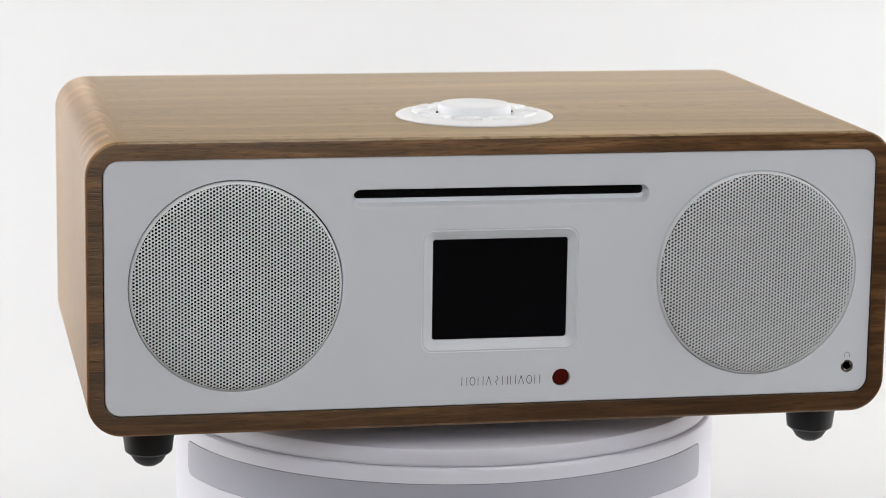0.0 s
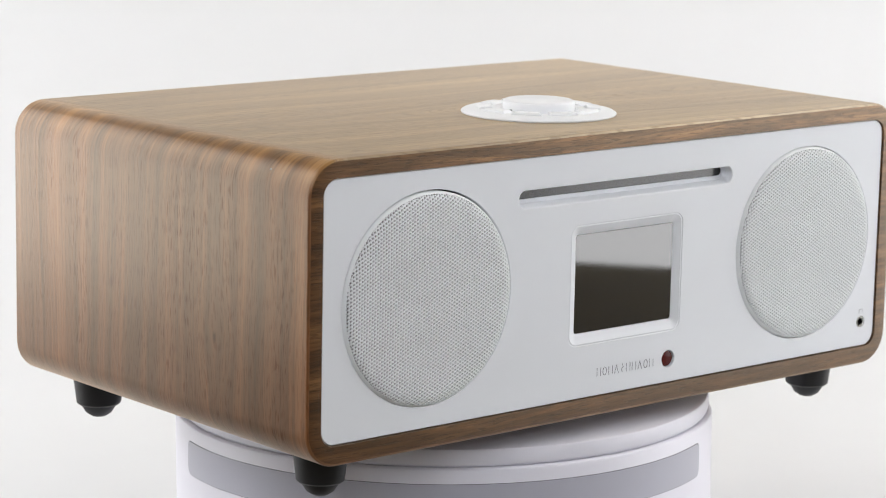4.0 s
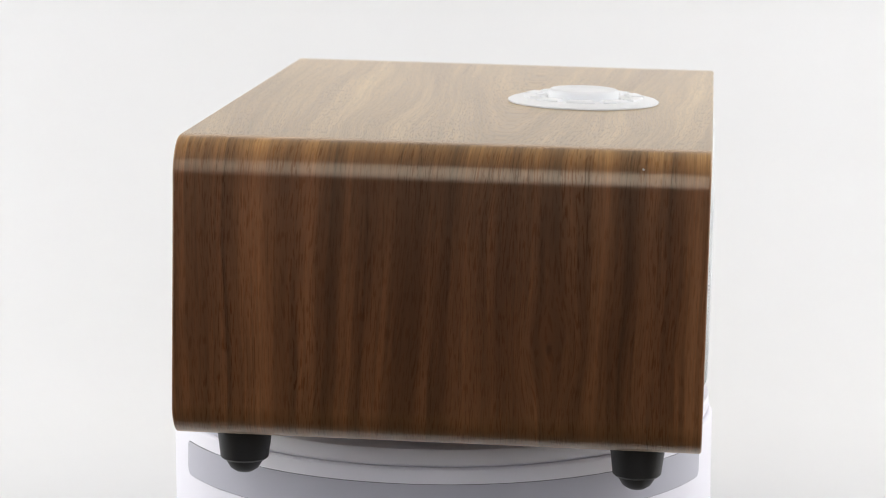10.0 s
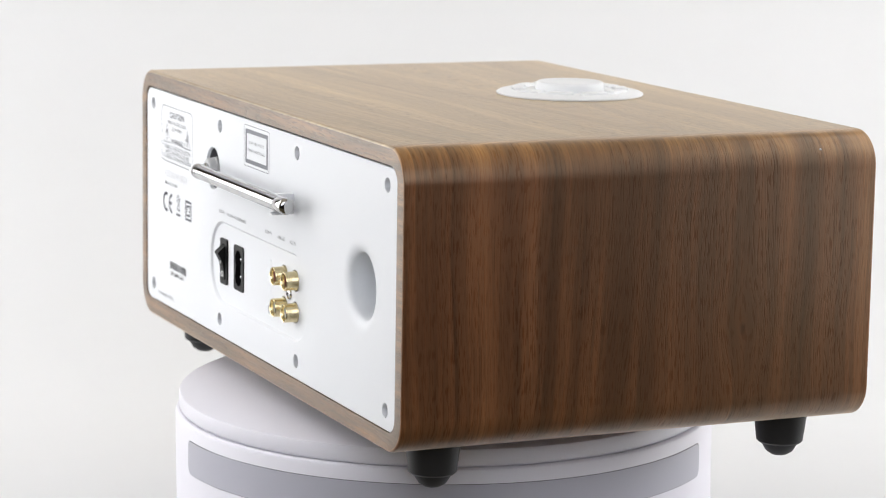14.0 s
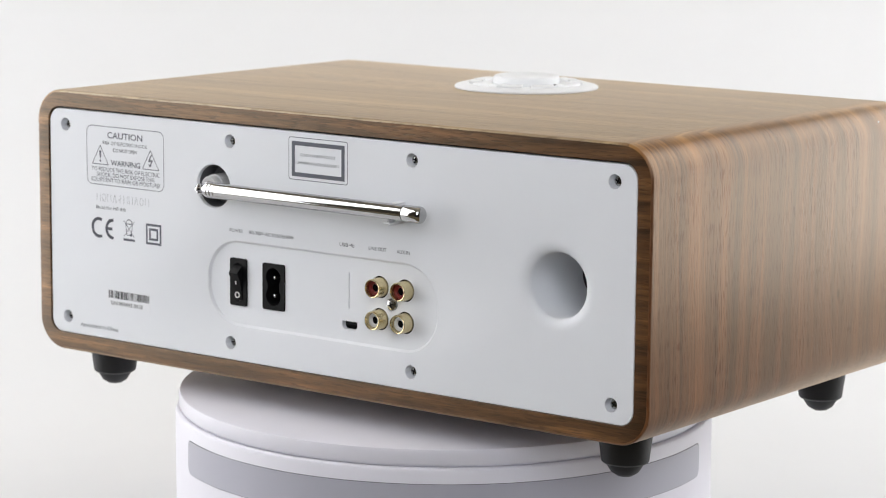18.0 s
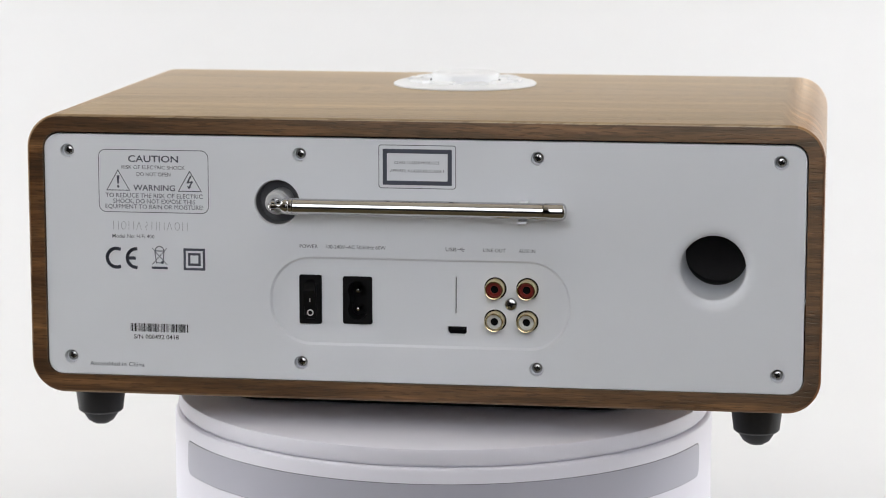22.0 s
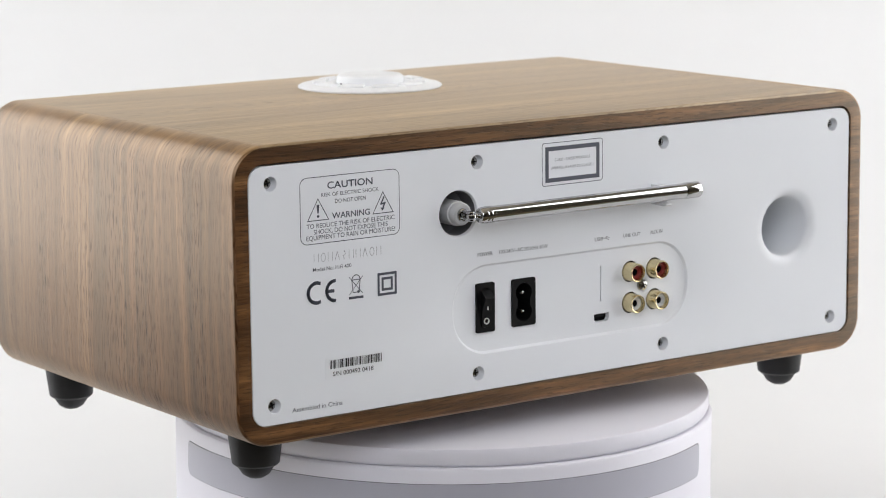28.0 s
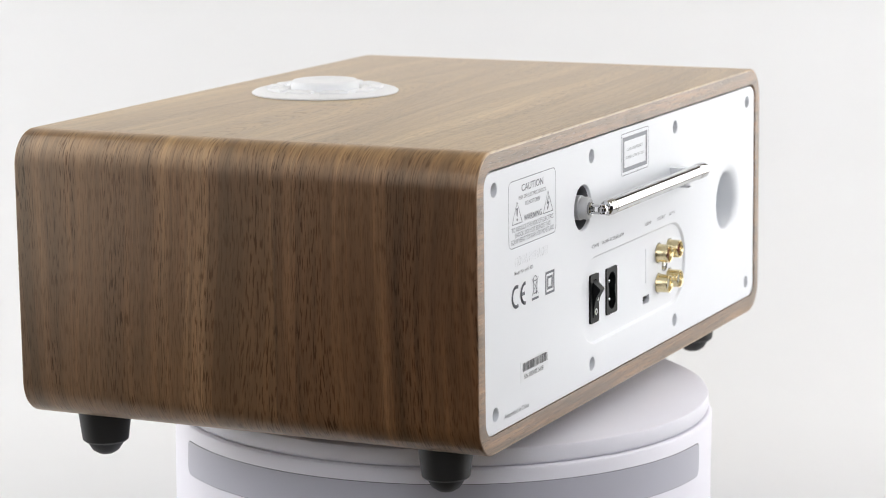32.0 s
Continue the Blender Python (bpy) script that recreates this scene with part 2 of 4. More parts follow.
def empty(name, m, label, category, group="", kind=""):
    ob = new(name)
    ob.empty_display_size = 0.02
    ob.matrix_basis = m
    return tagged(ob, label, category, group, kind)


def rounded(cx, cz, hw, hh, r, seg=8):
    """A rounded rectangle in x and z, counter-clockwise seen from -y."""
    pts = []
    for sx, sz, a0 in ((1, -1, -90), (1, 1, 0), (-1, 1, 90), (-1, -1, 180)):
        for i in range(seg + 1):
            a = radians(a0 + 90 * i / seg)
            pts.append((cx + sx * (hw - r) + r * math.cos(a), cz + sz * (hh - r) + r * math.sin(a)))
    return pts


def circle(cx, cz, r, n=40):
    return [(cx + r * math.cos(2 * math.pi * i / n), cz + r * math.sin(2 * math.pi * i / n)) for i in range(n)]


def ring(bm, pts, y):
    return [bm.verts.new((x, y, z)) for x, z in pts]


def bridge(bm, a, b):
    n = len(a)
    for i in range(n):
        bm.faces.new((a[i], a[(i + 1) % n], b[(i + 1) % n], b[i]))


def stages(bm, start, steps, cap=False):
    """Walls from a ring of vertices through further (points, y) rings of the same length."""
    prev = start
    for pts, y in steps:
        cur = ring(bm, pts, y)
        bridge(bm, prev, cur)
        prev = cur
    if cap:
        bm.faces.new(prev)
    return prev


def sheet(bm, rings):
    """Fills the plane between an outer ring and its holes."""
    edges = []
    for r in rings:
        for i in range(len(r)):
            pair = (r[i], r[(i + 1) % len(r)])
            edges.append(bm.edges.get(pair) or bm.edges.new(pair))
    bmesh.ops.triangle_fill(bm, use_beauty=True, use_dissolve=False, edges=edges)


def lathe(profile, n=48, axis="z", at=(0, 0, 0), closed=False):
    """Turns (radius, height) pairs round an axis."""
    bm = bmesh.new()
    rows = []
    for r, h in profile:
        if r < 1e-7:
            rows.append([bm.verts.new((0, 0, h))])
        else:
            rows.append([bm.verts.new((r * math.cos(2 * math.pi * i / n), r * math.sin(2 * math.pi * i / n), h)) for i in range(n)])
    for a, b in zip(rows, rows[1:]):
        if len(a) == 1 and len(b) == 1:
            continue
        for i in range(n):
            j = (i + 1) % n
            if len(a) == 1:
                bm.faces.new((a[0], b[i], b[j]))
            elif len(b) == 1:
                bm.faces.new((a[i], a[j], b[0]))
            else:
                bm.faces.new((a[i], a[j], b[j], b[i]))
    turn = {"z": Matrix(), "y": pose(0, 0, 0, -90), "-y": pose(0, 0, 0, 90), "x": pose(0, 0, 0, 0, 90), "-x": pose(0, 0, 0, 0, -90)}[axis]
    bm.transform(Matrix.Translation(at) @ turn)
    return bm


def box(x0, x1, y0, y1, z0, z1, bevel=0.0, seg=2):
    bm = bmesh.new()
    bmesh.ops.create_cube(bm, size=1)
    bm.transform(Matrix.Translation(((x0 + x1) / 2, (y0 + y1) / 2, (z0 + z1) / 2)) @ Matrix.Diagonal((x1 - x0, y1 - y0, z1 - z0, 1)))
    if bevel:
        bmesh.ops.bevel(bm, geom=bm.edges[:], offset=bevel, segments=seg, affect="EDGES", profile=0.5)
    return bm


def slab(pts, y0, y1):
    """A flat prism between two depths."""
    bm = bmesh.new()
    a, b = ring(bm, pts, y0), ring(bm, pts, y1)
    bridge(bm, a, b)
    bm.faces.new(a)
    bm.faces.new(b)
    return bm


def merge(*bms):
    out = bmesh.new()
    for b in bms:
        me = bpy.data.meshes.new("temporary")
        b.to_mesh(me)
        b.free()
        out.from_mesh(me)
        bpy.data.meshes.remove(me)
    return out


# ---------------------------------------------------------------- the room and the paper sweep
def slab_structure(name, dims, mat, label, category):
    ob = part(name, box(*dims), mat)
    return tagged(ob, label, category, kind="structure")


slab_structure("floor", (-2.6, 2.6, -3.2, 2.4, -0.1, 0.0), M_FLOOR, "dark brown floor of the studio room", "floor")
slab_structure("ceiling", (-2.6, 2.6, -3.2, 2.4, 2.5, 2.6), M_CEILING, "cream painted ceiling of the studio room", "ceiling")
slab_structure("wall_north", (-2.6, 2.6, 2.4, 2.5, 0.0, 2.5), M_WALL, "dim taupe wall behind the paper sweep", "wall")
slab_structure("wall_south", (-2.6, 2.6, -3.3, -3.2, 0.0, 2.5), M_CURTAIN, "dark wall behind the viewer", "wall")
slab_structure("wall_east", (2.6, 2.7, -3.2, 2.4, 0.0, 2.5), M_WALL, "dim taupe side wall of the studio room", "wall")
slab_structure("wall_west", (-2.7, -2.6, -3.2, 2.4, 0.0, 2.5), M_WALL, "dim taupe side wall of the studio room", "wall")


def paper_sweep():
    """White paper that lies on the table and curves up behind the stand."""
    bm = bmesh.new()
    line = [(-0.16, 0.0), (0.35, 0.0)]
    line += [(0.35 + 0.85 * math.sin(a), 0.85 - 0.85 * math.cos(a)) for a in (radians(90 * i / 32) for i in range(1, 33))]
    line += [(1.20, 1.35)]
    rows = []
    for k, (y, z) in enumerate(line):
        p, q = Vector(line[max(k - 1, 0)]), Vector(line[min(k + 1, len(line) - 1)])
        d = (q - p).normalized()
        under = Vector((y, z)) + Vector((d.y, -d.x)) * 0.0035
        rows.append([bm.verts.new((x, v[0], TABLE_Z + 0.004 + v[1])) for v, x in (((y, z), -0.88), ((y, z), 0.60), (under, 0.60), (under, -0.88))])
    for a, b in zip(rows, rows[1:]):
        for i in range(4):
            bm.faces.new((a[i], a[(i + 1) % 4], b[(i + 1) % 4], b[i]))
    bm.faces.new(rows[0])
    bm.faces.new(rows[-1])
    ob = part("backdrop", bm, M_PAPER)
    return tagged(ob, "white paper sweep curving up behind the display stand", "backdrop", kind="structure")


paper_sweep()


def work_table():
    t = empty("table", pose(0, 0.25, 0), "brown wooden table under the white paper", "table")
    part("tabletop", box(-0.92, 0.92, -0.85, 0.85, TABLE_Z - 0.03, TABLE_Z, 0.003), M_TABLE, t)
    leg = part("leg", box(-0.03, 0.03, -0.03, 0.03, 0.0, TABLE_Z - 0.03, 0.003), M_TABLE, t)
    leg.location = (-0.77, -0.78, 0)
    for x, y in ((0.77, -0.78), (-0.77, 0.78), (0.77, 0.78)):
        share("leg", leg, t, pose(x, y, 0))
    return t


work_table()


def softbox(m, width, height, mat, label):
    """A lit fabric box: housing open to the front, diffuser and a stand. It faces its own -y."""
    s = empty("softbox", m, label, "studio light", "studio lights")
    bm = bmesh.new()
    a = ring(bm, rounded(0, 0, width / 2, height / 2, 0.02, 3), 0.0)
    stages(bm, a, [(rounded(0, 0, width / 2, height / 2, 0.02, 3), 0.03), (rounded(0, 0, 0.08, 0.08, 0.02, 3), 0.30)], True)
    part("housing", bm, M_BLACK, s)
    bm = bmesh.new()
    bm.faces.new(ring(bm, rounded(0, 0, width / 2 - 0.01, height / 2 - 0.01, 0.02, 3), 0.004))
    part("diffuser", bm, mat, s, "glowing white diffuser")
    # an upright pole from the back of the housing to the floor
    grip = m @ Vector((0, 0.30, 0))
    pole = part("stand_pole", lathe([(0.0, 0.0), (0.014, 0.0), (0.014, grip.z), (0.0, grip.z)], 12, at=(grip.x, grip.y, 0)), M_BLACK, s)
    pole.matrix_parent_inverse = m.inverted()
    return s


softbox(pose(1.036, 0.417, 1.337, 0, 0, -78), 1.45, 1.50, M_SIDEGLOW, "large white lit softbox beside the table")
softbox(pose(-1.064, 0.283, 1.337, 0, 0, 78), 1.30, 1.50, M_SIDEGLOW, "large white lit softbox beside the table")
softbox(pose(0, -1.725, 1.705, 26.8, 0, 180), 1.5, 1.22, M_FRONTGLOW, "tall white lit softbox leaning over the viewer")


# ---------------------------------------------------------------- the display stand
STAND_R, PLATE_TOP, GROOVE = 0.1312, -0.0152, -0.0238


def display_stand():
    foot = TABLE_Z - ORIGIN + 0.0041
    st = empty("display_stand", pose(-0.0006, 0, ORIGIN), "round white motorised display turntable on the paper sweep", "turntable")
    r = STAND_R
    part("base", lathe([(0, foot), (r - 0.003, foot), (r - 0.0008, foot + 0.0008), (r, foot + 0.003), (r, GROOVE - 0.0022), (r - 0.0006, GROOVE - 0.0007),
                        (r - 0.0016, GROOVE), (r - 0.006, GROOVE), (r - 0.007, GROOVE - 0.001), (0, GROOVE - 0.001)], 160), M_STAND, st)
    part("gap_ring", lathe([(r - 0.0040, GROOVE - 0.0008), (r - 0.0040, GROOVE + 0.0012)], 120), M_DARK, st, "dark gap under the turning plate")

    def curved(name, mat, half_deg, z0, z1, rad, corner, label):
        bm = bmesh.new()
        pts = rounded(0, (z0 + z1) / 2, radians(half_deg) * r, (z1 - z0) / 2, corner, 5)
        cols = []
        steps = sorted({round(p[0], 6) for p in pts} | {round(radians(half_deg) * r * (i / 60 - 1), 6) for i in range(2, 119)})
        def low(x):
            e = radians(half_deg) * r - abs(x)
            return corner - math.sqrt(max(corner ** 2 - (corner - e) ** 2, 0)) if e < corner else 0.0
        for x in steps:
            a = x / r
            h = low(x)
            cols.append([bm.verts.new((q * math.sin(a), -q * math.cos(a), z)) for q, z in ((rad - 0.002, z0 + h), (rad, z0 + h), (rad, z1 - h), (rad - 0.002, z1 - h))])
        for a, b in zip(cols, cols[1:]):
            for i in range(3):
                bm.faces.new((a[i], b[i], b[i + 1], a[i + 1]))
        return part(name, bm, mat, st, label)

    curved("band_seam", M_SEAM, 66.9, -0.0472, -0.0308, r + 0.00010, 0.0036, "thin dark seam round the grey band")
    curved("band", M_BAND, 66.6, -0.0470, -0.0310, r + 0.00025, 0.0034, "frosted grey band set into the base")
    plate = part("plate", lathe([(0, GROOVE + 0.0003), (r - 0.0030, GROOVE + 0.0003), (r - 0.0021, GROOVE + 0.0012), (r - 0.0018, GROOVE + 0.0022), (r - 0.0018, PLATE_TOP - 0.0014),
                                 (r - 0.0022, PLATE_TOP - 0.0004), (r - 0.0032, PLATE_TOP), (0, PLATE_TOP)], 160), M_STAND, st, "turning white plate")
    return st, plate


stand, stand_plate = display_stand()

# ---------------------------------------------------------------- the radio
# Radio space: front towards -y, x to the front's right, z up; metres.
CX = -0.0019
WOOD_HW, WOOD_Z0, WOOD_Z1, WOOD_R = 0.1806, -0.0033, 0.1258, 0.0155
WOOD_Y0, WOOD_Y1 = -0.1260, 0.0992
PANEL_HW, PANEL_Z0, PANEL_Z1, PANEL_R = 0.1726, 0.0057, 0.1171, 0.0068
FRONT_Y, BACK_Y = -0.1253, 0.0987


def turned(t):
    return pose(0, 0, ORIGIN + 0.0004, 0.871, 0.384, START_DEG + RATE_DEG * t)


radio = empty("table_radio", turned(0), "walnut table radio with white front and back, turning on the stand", "radio")


def cabinet():
    """Veneered sleeve: outside, both rims, inside. UV in metres along the grain."""
    zc, hh = (WOOD_Z0 + WOOD_Z1) / 2, (WOOD_Z1 - WOOD_Z0) / 2
    pz, ph = (PANEL_Z0 + PANEL_Z1) / 2, (PANEL_Z1 - PANEL_Z0) / 2
    gap, b = 0.0006, 0.0011
    seg = 14
    outer = rounded(CX, zc, WOOD_HW, hh, WOOD_R, seg)
    inner = rounded(CX, pz, PANEL_HW + gap, ph + gap, PANEL_R + gap, seg)
    length = [0.0]
    for p, q in zip(outer, outer[1:] + outer[:1]):
        length.append(length[-1] + math.dist(p, q))
    bm = bmesh.new()
    uv = bm.loops.layers.uv.new("UVMap")
    n = len(outer)
    def eased(k):
        """A step of the rounded edge, 0 on the outside to 4 on the rim: the inset outline and its depth."""
        a = radians(90 * k / 4)
        inset = b * (1 - math.cos(a))
        return rounded(CX, zc, WOOD_HW - inset, hh - inset, WOOD_R - inset, seg), b * (1 - math.sin(a))

    rows = [(inner, WOOD_Y0 + 0.012), (inner, WOOD_Y0)]
    rows += [(p, WOOD_Y0 + d) for p, d in (eased(k) for k in (4, 3, 2, 1))] + [(outer, WOOD_Y0 + b), (outer, WOOD_Y1 - b)]
    rows += [(p, WOOD_Y1 - d) for p, d in (eased(k) for k in (1, 2, 3, 4))] + [(inner, WOOD_Y1), (inner, WOOD_Y1 - 0.012)]
    first_side = 6
    rings = [ring(bm, p, y) for p, y in rows]
    for k in range(len(rings) - 1):
        a, c = rings[k], rings[k + 1]
        side = 2 <= k <= len(rows) - 4
        for i in range(n):
            j = (i + 1) % n
            f = bm.faces.new((a[i], a[j], c[j], c[i]))
            if side:
                s0, s1 = length[i], length[i + 1]
                coords = ((s0, rows[k][1]), (s1, rows[k][1]), (s1, rows[k + 1][1]), (s0, rows[k + 1][1]))
            else:
                off = 1.7 if k < first_side else 3.1
                coords = [(v.co.x + off, v.co.z * 1.0 + off) for v in (a[i], a[j], c[j], c[i])]
            for lp, co in zip(f.loops, coords):
                lp[uv].uv = co
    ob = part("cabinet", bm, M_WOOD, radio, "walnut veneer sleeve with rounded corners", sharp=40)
    inside = slab(rounded(CX, pz, PANEL_HW - 0.002, ph - 0.002, PANEL_R, 4), WOOD_Y0 + 0.030, WOOD_Y1 - 0.095)
    part("inner_box", inside, M_DARK, ob, "dark inside of the cabinet")
    return ob


cabinet()


def panel_sheet(y, inward, holes, raised=0.0):
    """A lacquered plate with softened edge; holes: lists of stages, the first (points, None) in the front plane."""
    pz, ph = (PANEL_Z0 + PANEL_Z1 + raised) / 2, (PANEL_Z1 + raised - PANEL_Z0) / 2
    bm = bmesh.new()
    s = 0.0003
    face = ring(bm, rounded(CX, pz, PANEL_HW - s, ph - s, PANEL_R - s, 10), y)
    stages(bm, face, [(rounded(CX, pz, PANEL_HW - 0.00015, ph - 0.00015, PANEL_R, 10), y + inward * 0.00015),
                      (rounded(CX, pz, PANEL_HW, ph, PANEL_R, 10), y + inward * s), (rounded(CX, pz, PANEL_HW, ph, PANEL_R, 10), y + inward * 0.004)])
    rings = [face]
    for first, steps, cap in holes:
        r = ring(bm, first, y)
        rings.append(r)
        stages(bm, r, [(p, y + inward * d) for p, d in steps], cap)
    sheet(bm, rings)
    return bm


# ---- front
GRILLE_R, GRILLE_Z = 0.0464, 0.0618
GRILLES = (-0.1178, 0.1168)
SLOT = (-0.0008, 0.0992, 0.0666, 0.0043)
SCREEN = (-0.0008, 0.0576, 0.0302, 0.0223)
JACK, SENSOR = (0.1612, 0.0176), (0.0274, 0.0167)


def front_panel():
    holes = []
    for gx, loose in zip(GRILLES, (0.0001, 0.0)):
        r = GRILLE_R + loose
        holes.append((circle(gx, GRILLE_Z, r + 0.0004, 96), [(circle(gx, GRILLE_Z, r + 0.0002, 96), 0.0002), (circle(gx, GRILLE_Z, r + 0.0002, 96), 0.004)], False))
    x, z, hw, hh = SLOT
    holes.append((rounded(x, z, hw, hh, hh - 0.0004, 8),
                  [(rounded(x, z, hw - 0.0004, hh - 0.0004, hh - 0.0008, 8), 0.0004), (rounded(x, z + 0.0004, hw - 0.0014, hh - 0.0012, hh - 0.0016, 8), 0.0055),
                   (rounded(x, z + 0.0012, hw - 0.0016, 0.0021, 0.0019, 8), 0.0058), (rounded(x, z + 0.0012, hw - 0.0016, 0.0021, 0.0019, 8), 0.0066)], False))
    x, z, hw, hh = SCREEN
    holes.append((rounded(x - 0.0002, z - 0.0003, 0.0352, 0.0276, 0.0050, 6),
                  [(rounded(x - 0.0002, z - 0.0003, 0.0350, 0.0274, 0.0048, 6), 0.0002), (rounded(x - 0.0002, z - 0.0003, 0.0346, 0.0270, 0.0045, 6), 0.00022), (rounded(x - 0.0002, z - 0.0003, 0.0343, 0.0267, 0.0043, 6), 0.0001),
                   (rounded(x, z, hw + 0.0002, hh + 0.0002, 0.0013, 6), 0.0018), (rounded(x, z, hw + 0.0002, hh + 0.0002, 0.0013, 6), 0.0030)], False))
    holes.append((circle(*SENSOR, 0.0042, 32), [(circle(*SENSOR, 0.0040, 32), 0.0002), (circle(*SENSOR, 0.0040, 32), 0.003)], False))
    holes.append((circle(*JACK, 0.0031, 32), [(circle(*JACK, 0.0030, 32), 0.0001), (circle(*JACK, 0.0030, 32), 0.003)], False))
    p = part("front_panel", panel_sheet(FRONT_Y, 1, holes, 0.0004), M_PANEL, radio, "white lacquered front panel", sharp=25)
    x, z, hw, hh = SLOT
    part("disc_slot", slab(rounded(x, z + 0.0012, hw - 0.001, 0.0026, 0.0020, 6), FRONT_Y + 0.0063, FRONT_Y + 0.014), M_FLAP, p, "glossy black flap of the disc slot")
    x, z, hw, hh = SCREEN
    part("screen", slab(rounded(x, z, hw, hh, 0.0012, 5), FRONT_Y + 0.0019, FRONT_Y + 0.0040), M_SCREEN, p, "switched-off glossy black display")
    part("sensor_window", lathe([(0, -0.0002), (0.0022, -0.0003), (0.0036, -0.0006), (0.0039, -0.0012), (0.0039, -0.003)], 32, "-y", (SENSOR[0], FRONT_Y + 0.0004, SENSOR[1])), M_LENS, p, "dark red sensor window")
    jack = part("headphone_jack", lathe([(0.0018, -0.006), (0.0018, -0.0004), (0.0020, -0.0002), (0.0026, -0.0002), (0.0029, -0.0004), (0.0029, -0.002)], 32, "-y", (JACK[0], FRONT_Y, JACK[1])), M_STEEL, p, "chrome-rimmed headphone jack")
    part("jack_bore", lathe([(0, -0.006), (0.0018, -0.006), (0.0018, -0.0012)], 24, "-y", (JACK[0], FRONT_Y, JACK[1])), M_DARK, p)
    return p


front = front_panel()


def grille(gx, sunk):
    """Domed perforated metal: a honeycomb of cells, each with a round hole."""
    pitch, hole = 0.00160, 0.00062
    dome, shoulder = 0.0025, 0.0050
    R = GRILLE_R - 0.0003
    gz = GRILLE_Z - sunk

    def y_at(x, z):
        # a nearly flat middle and a rounded shoulder
        r = min(math.hypot(x, z), R)
        k = max(0.0, 1 - (R - r) / shoulder)
        return FRONT_Y + 0.0004 - 0.0004 * (1 - (r / R) ** 2) - dome * math.sqrt(max(0.0, 1 - k * k))

    verts, faces = [], []
    ca = [(math.cos(radians(60 * k)), math.sin(radians(60 * k))) for k in range(6)]
    corner = pitch / math.sqrt(3)
    dz = pitch * math.sqrt(3) / 2
    n = int(R / dz) + 1
    for j in range(-n, n + 1):
        for i in range(-n - 6, n + 7):
            x, z = j * dz, (i + 0.5 * (j % 2)) * pitch
            if math.hypot(x, z) > R - 0.0006:
                continue
            b = len(verts)
            for c, s in ca:
                px, pz = x + corner * c, z + corner * s
                verts.append((gx + px, y_at(px, pz), gz + pz))
            for c, s in ca:
                px, pz = x + hole * c, z + hole * s
                verts.append((gx + px, y_at(px, pz) + 0.00003, gz + pz))
            for c, s in ca:
                px, pz = x + hole * c, z + hole * s
                verts.append((gx + px, y_at(px, pz) + 0.0009, gz + pz))
            for k in range(6):
                m = (k + 1) % 6
                faces.append((b + k, b + m, b + 6 + m, b + 6 + k))
                faces.append((b + 6 + k, b + 6 + m, b + 12 + m, b + 12 + k))
    me = bpy.data.meshes.new("grille")
    me.from_pydata(verts, [], faces)
    me.polygons.foreach_set("use_smooth", [False] * len(me.polygons))
    me.materials.append(M_GRILLE)
    g = new("grille", me)
    g.parent = radio
    tagged(g, "domed white perforated speaker grille")
    rr = []
    for k in range(4):
        q = R - 0.0009 + 0.0003 * k
        rr.append((q, -(y_at(q, 0) - FRONT_Y) - 0.0000))
    rr += [(R + 0.0002, -0.0008), (R + 0.0002, -0.003)]
    part("grille_rim", lathe(rr, 96, "-y", (gx, FRONT_Y, gz)), M_GRILLE, g, "solid white edge of the grille")
    part("speaker_cone", lathe([(0, 0.0010), (0.030, 0.0002), (R - 0.002, -0.0022), (R, -0.003)], 48, "-y", (gx, FRONT_Y, gz)), M_DARK, g, "dark cone behind the grille")
    return g


grille(GRILLES[0], 0.0003)
grille(GRILLES[1], 0.0)


# ---- dial on the top
def dial():
    cx, cy, top = -0.0010, -0.0640, WOOD_Z1
    prof = [(0.0358, 0.0), (0.0361, 0.0004), (0.0360, 0.0009), (0.0350, 0.0015), (0.0325, 0.0021), (0.0300, 0.0023), (0.0200, 0.0022), (0.0183, 0.0019), (0.0178, 0.0008), (0.0, 0.0008)]
    d = part("control_dial", lathe(prof, 120, at=(cx, cy, top)), M_DIAL, radio, "white plastic control dial")
    knob = [(0.0, 0.0052), (0.0115, 0.0052), (0.0128, 0.0055), (0.0142, 0.0063), (0.0156, 0.0063), (0.0165, 0.0056), (0.0168, 0.0046), (0.0168, 0.0008)]
    part("knob", lathe(knob, 80, at=(cx, cy, top)), M_DIAL, d, "shallow round turning knob")
    bm = bmesh.new()
    n, half = 8, radians(14)
    ra, rb, h0, h1 = 0.0222, 0.0288, 0.0018, 0.0034
    prev = None
    for i in range(n + 1):
        a = -math.pi / 2 - half + 2 * half * i / n
        e = 0.0006
        a2 = -math.pi / 2 + (a + math.pi / 2) * (1 - e / (half * ra))
        col = [bm.verts.new((r * math.cos(q), r * math.sin(q), z)) for r, q, z in ((ra, a, h0), (ra, a, h1 - e), (ra + e, a2, h1), (rb - e, a2, h1), (rb, a, h1 - e), (rb, a, h0))]
        if prev:
            for k in range(5):
                bm.faces.new((prev[k], prev[k + 1], col[k + 1], col[k]))
        if i in (0, n):
            bm.faces.new(col)
        prev = col
    button = part("button", bm, M_DIAL, d)
    button.matrix_basis = pose(cx, cy, top, 0, 0, 18)
    for k in range(1, 10):
        share("button", button, d, pose(cx, cy, top, 0, 0, 18 + 36 * k))
    mark = part("mark", box(-0.0004, 0.0004, -0.0004, 0.0004, 0.0018, 0.0027), M_SEAM, d, "tiny dark pointer mark")
    mark.matrix_basis = pose(cx - 0.0174, cy, top)
    share("mark", mark, d, pose(cx + 0.0174, cy, top))
    return d


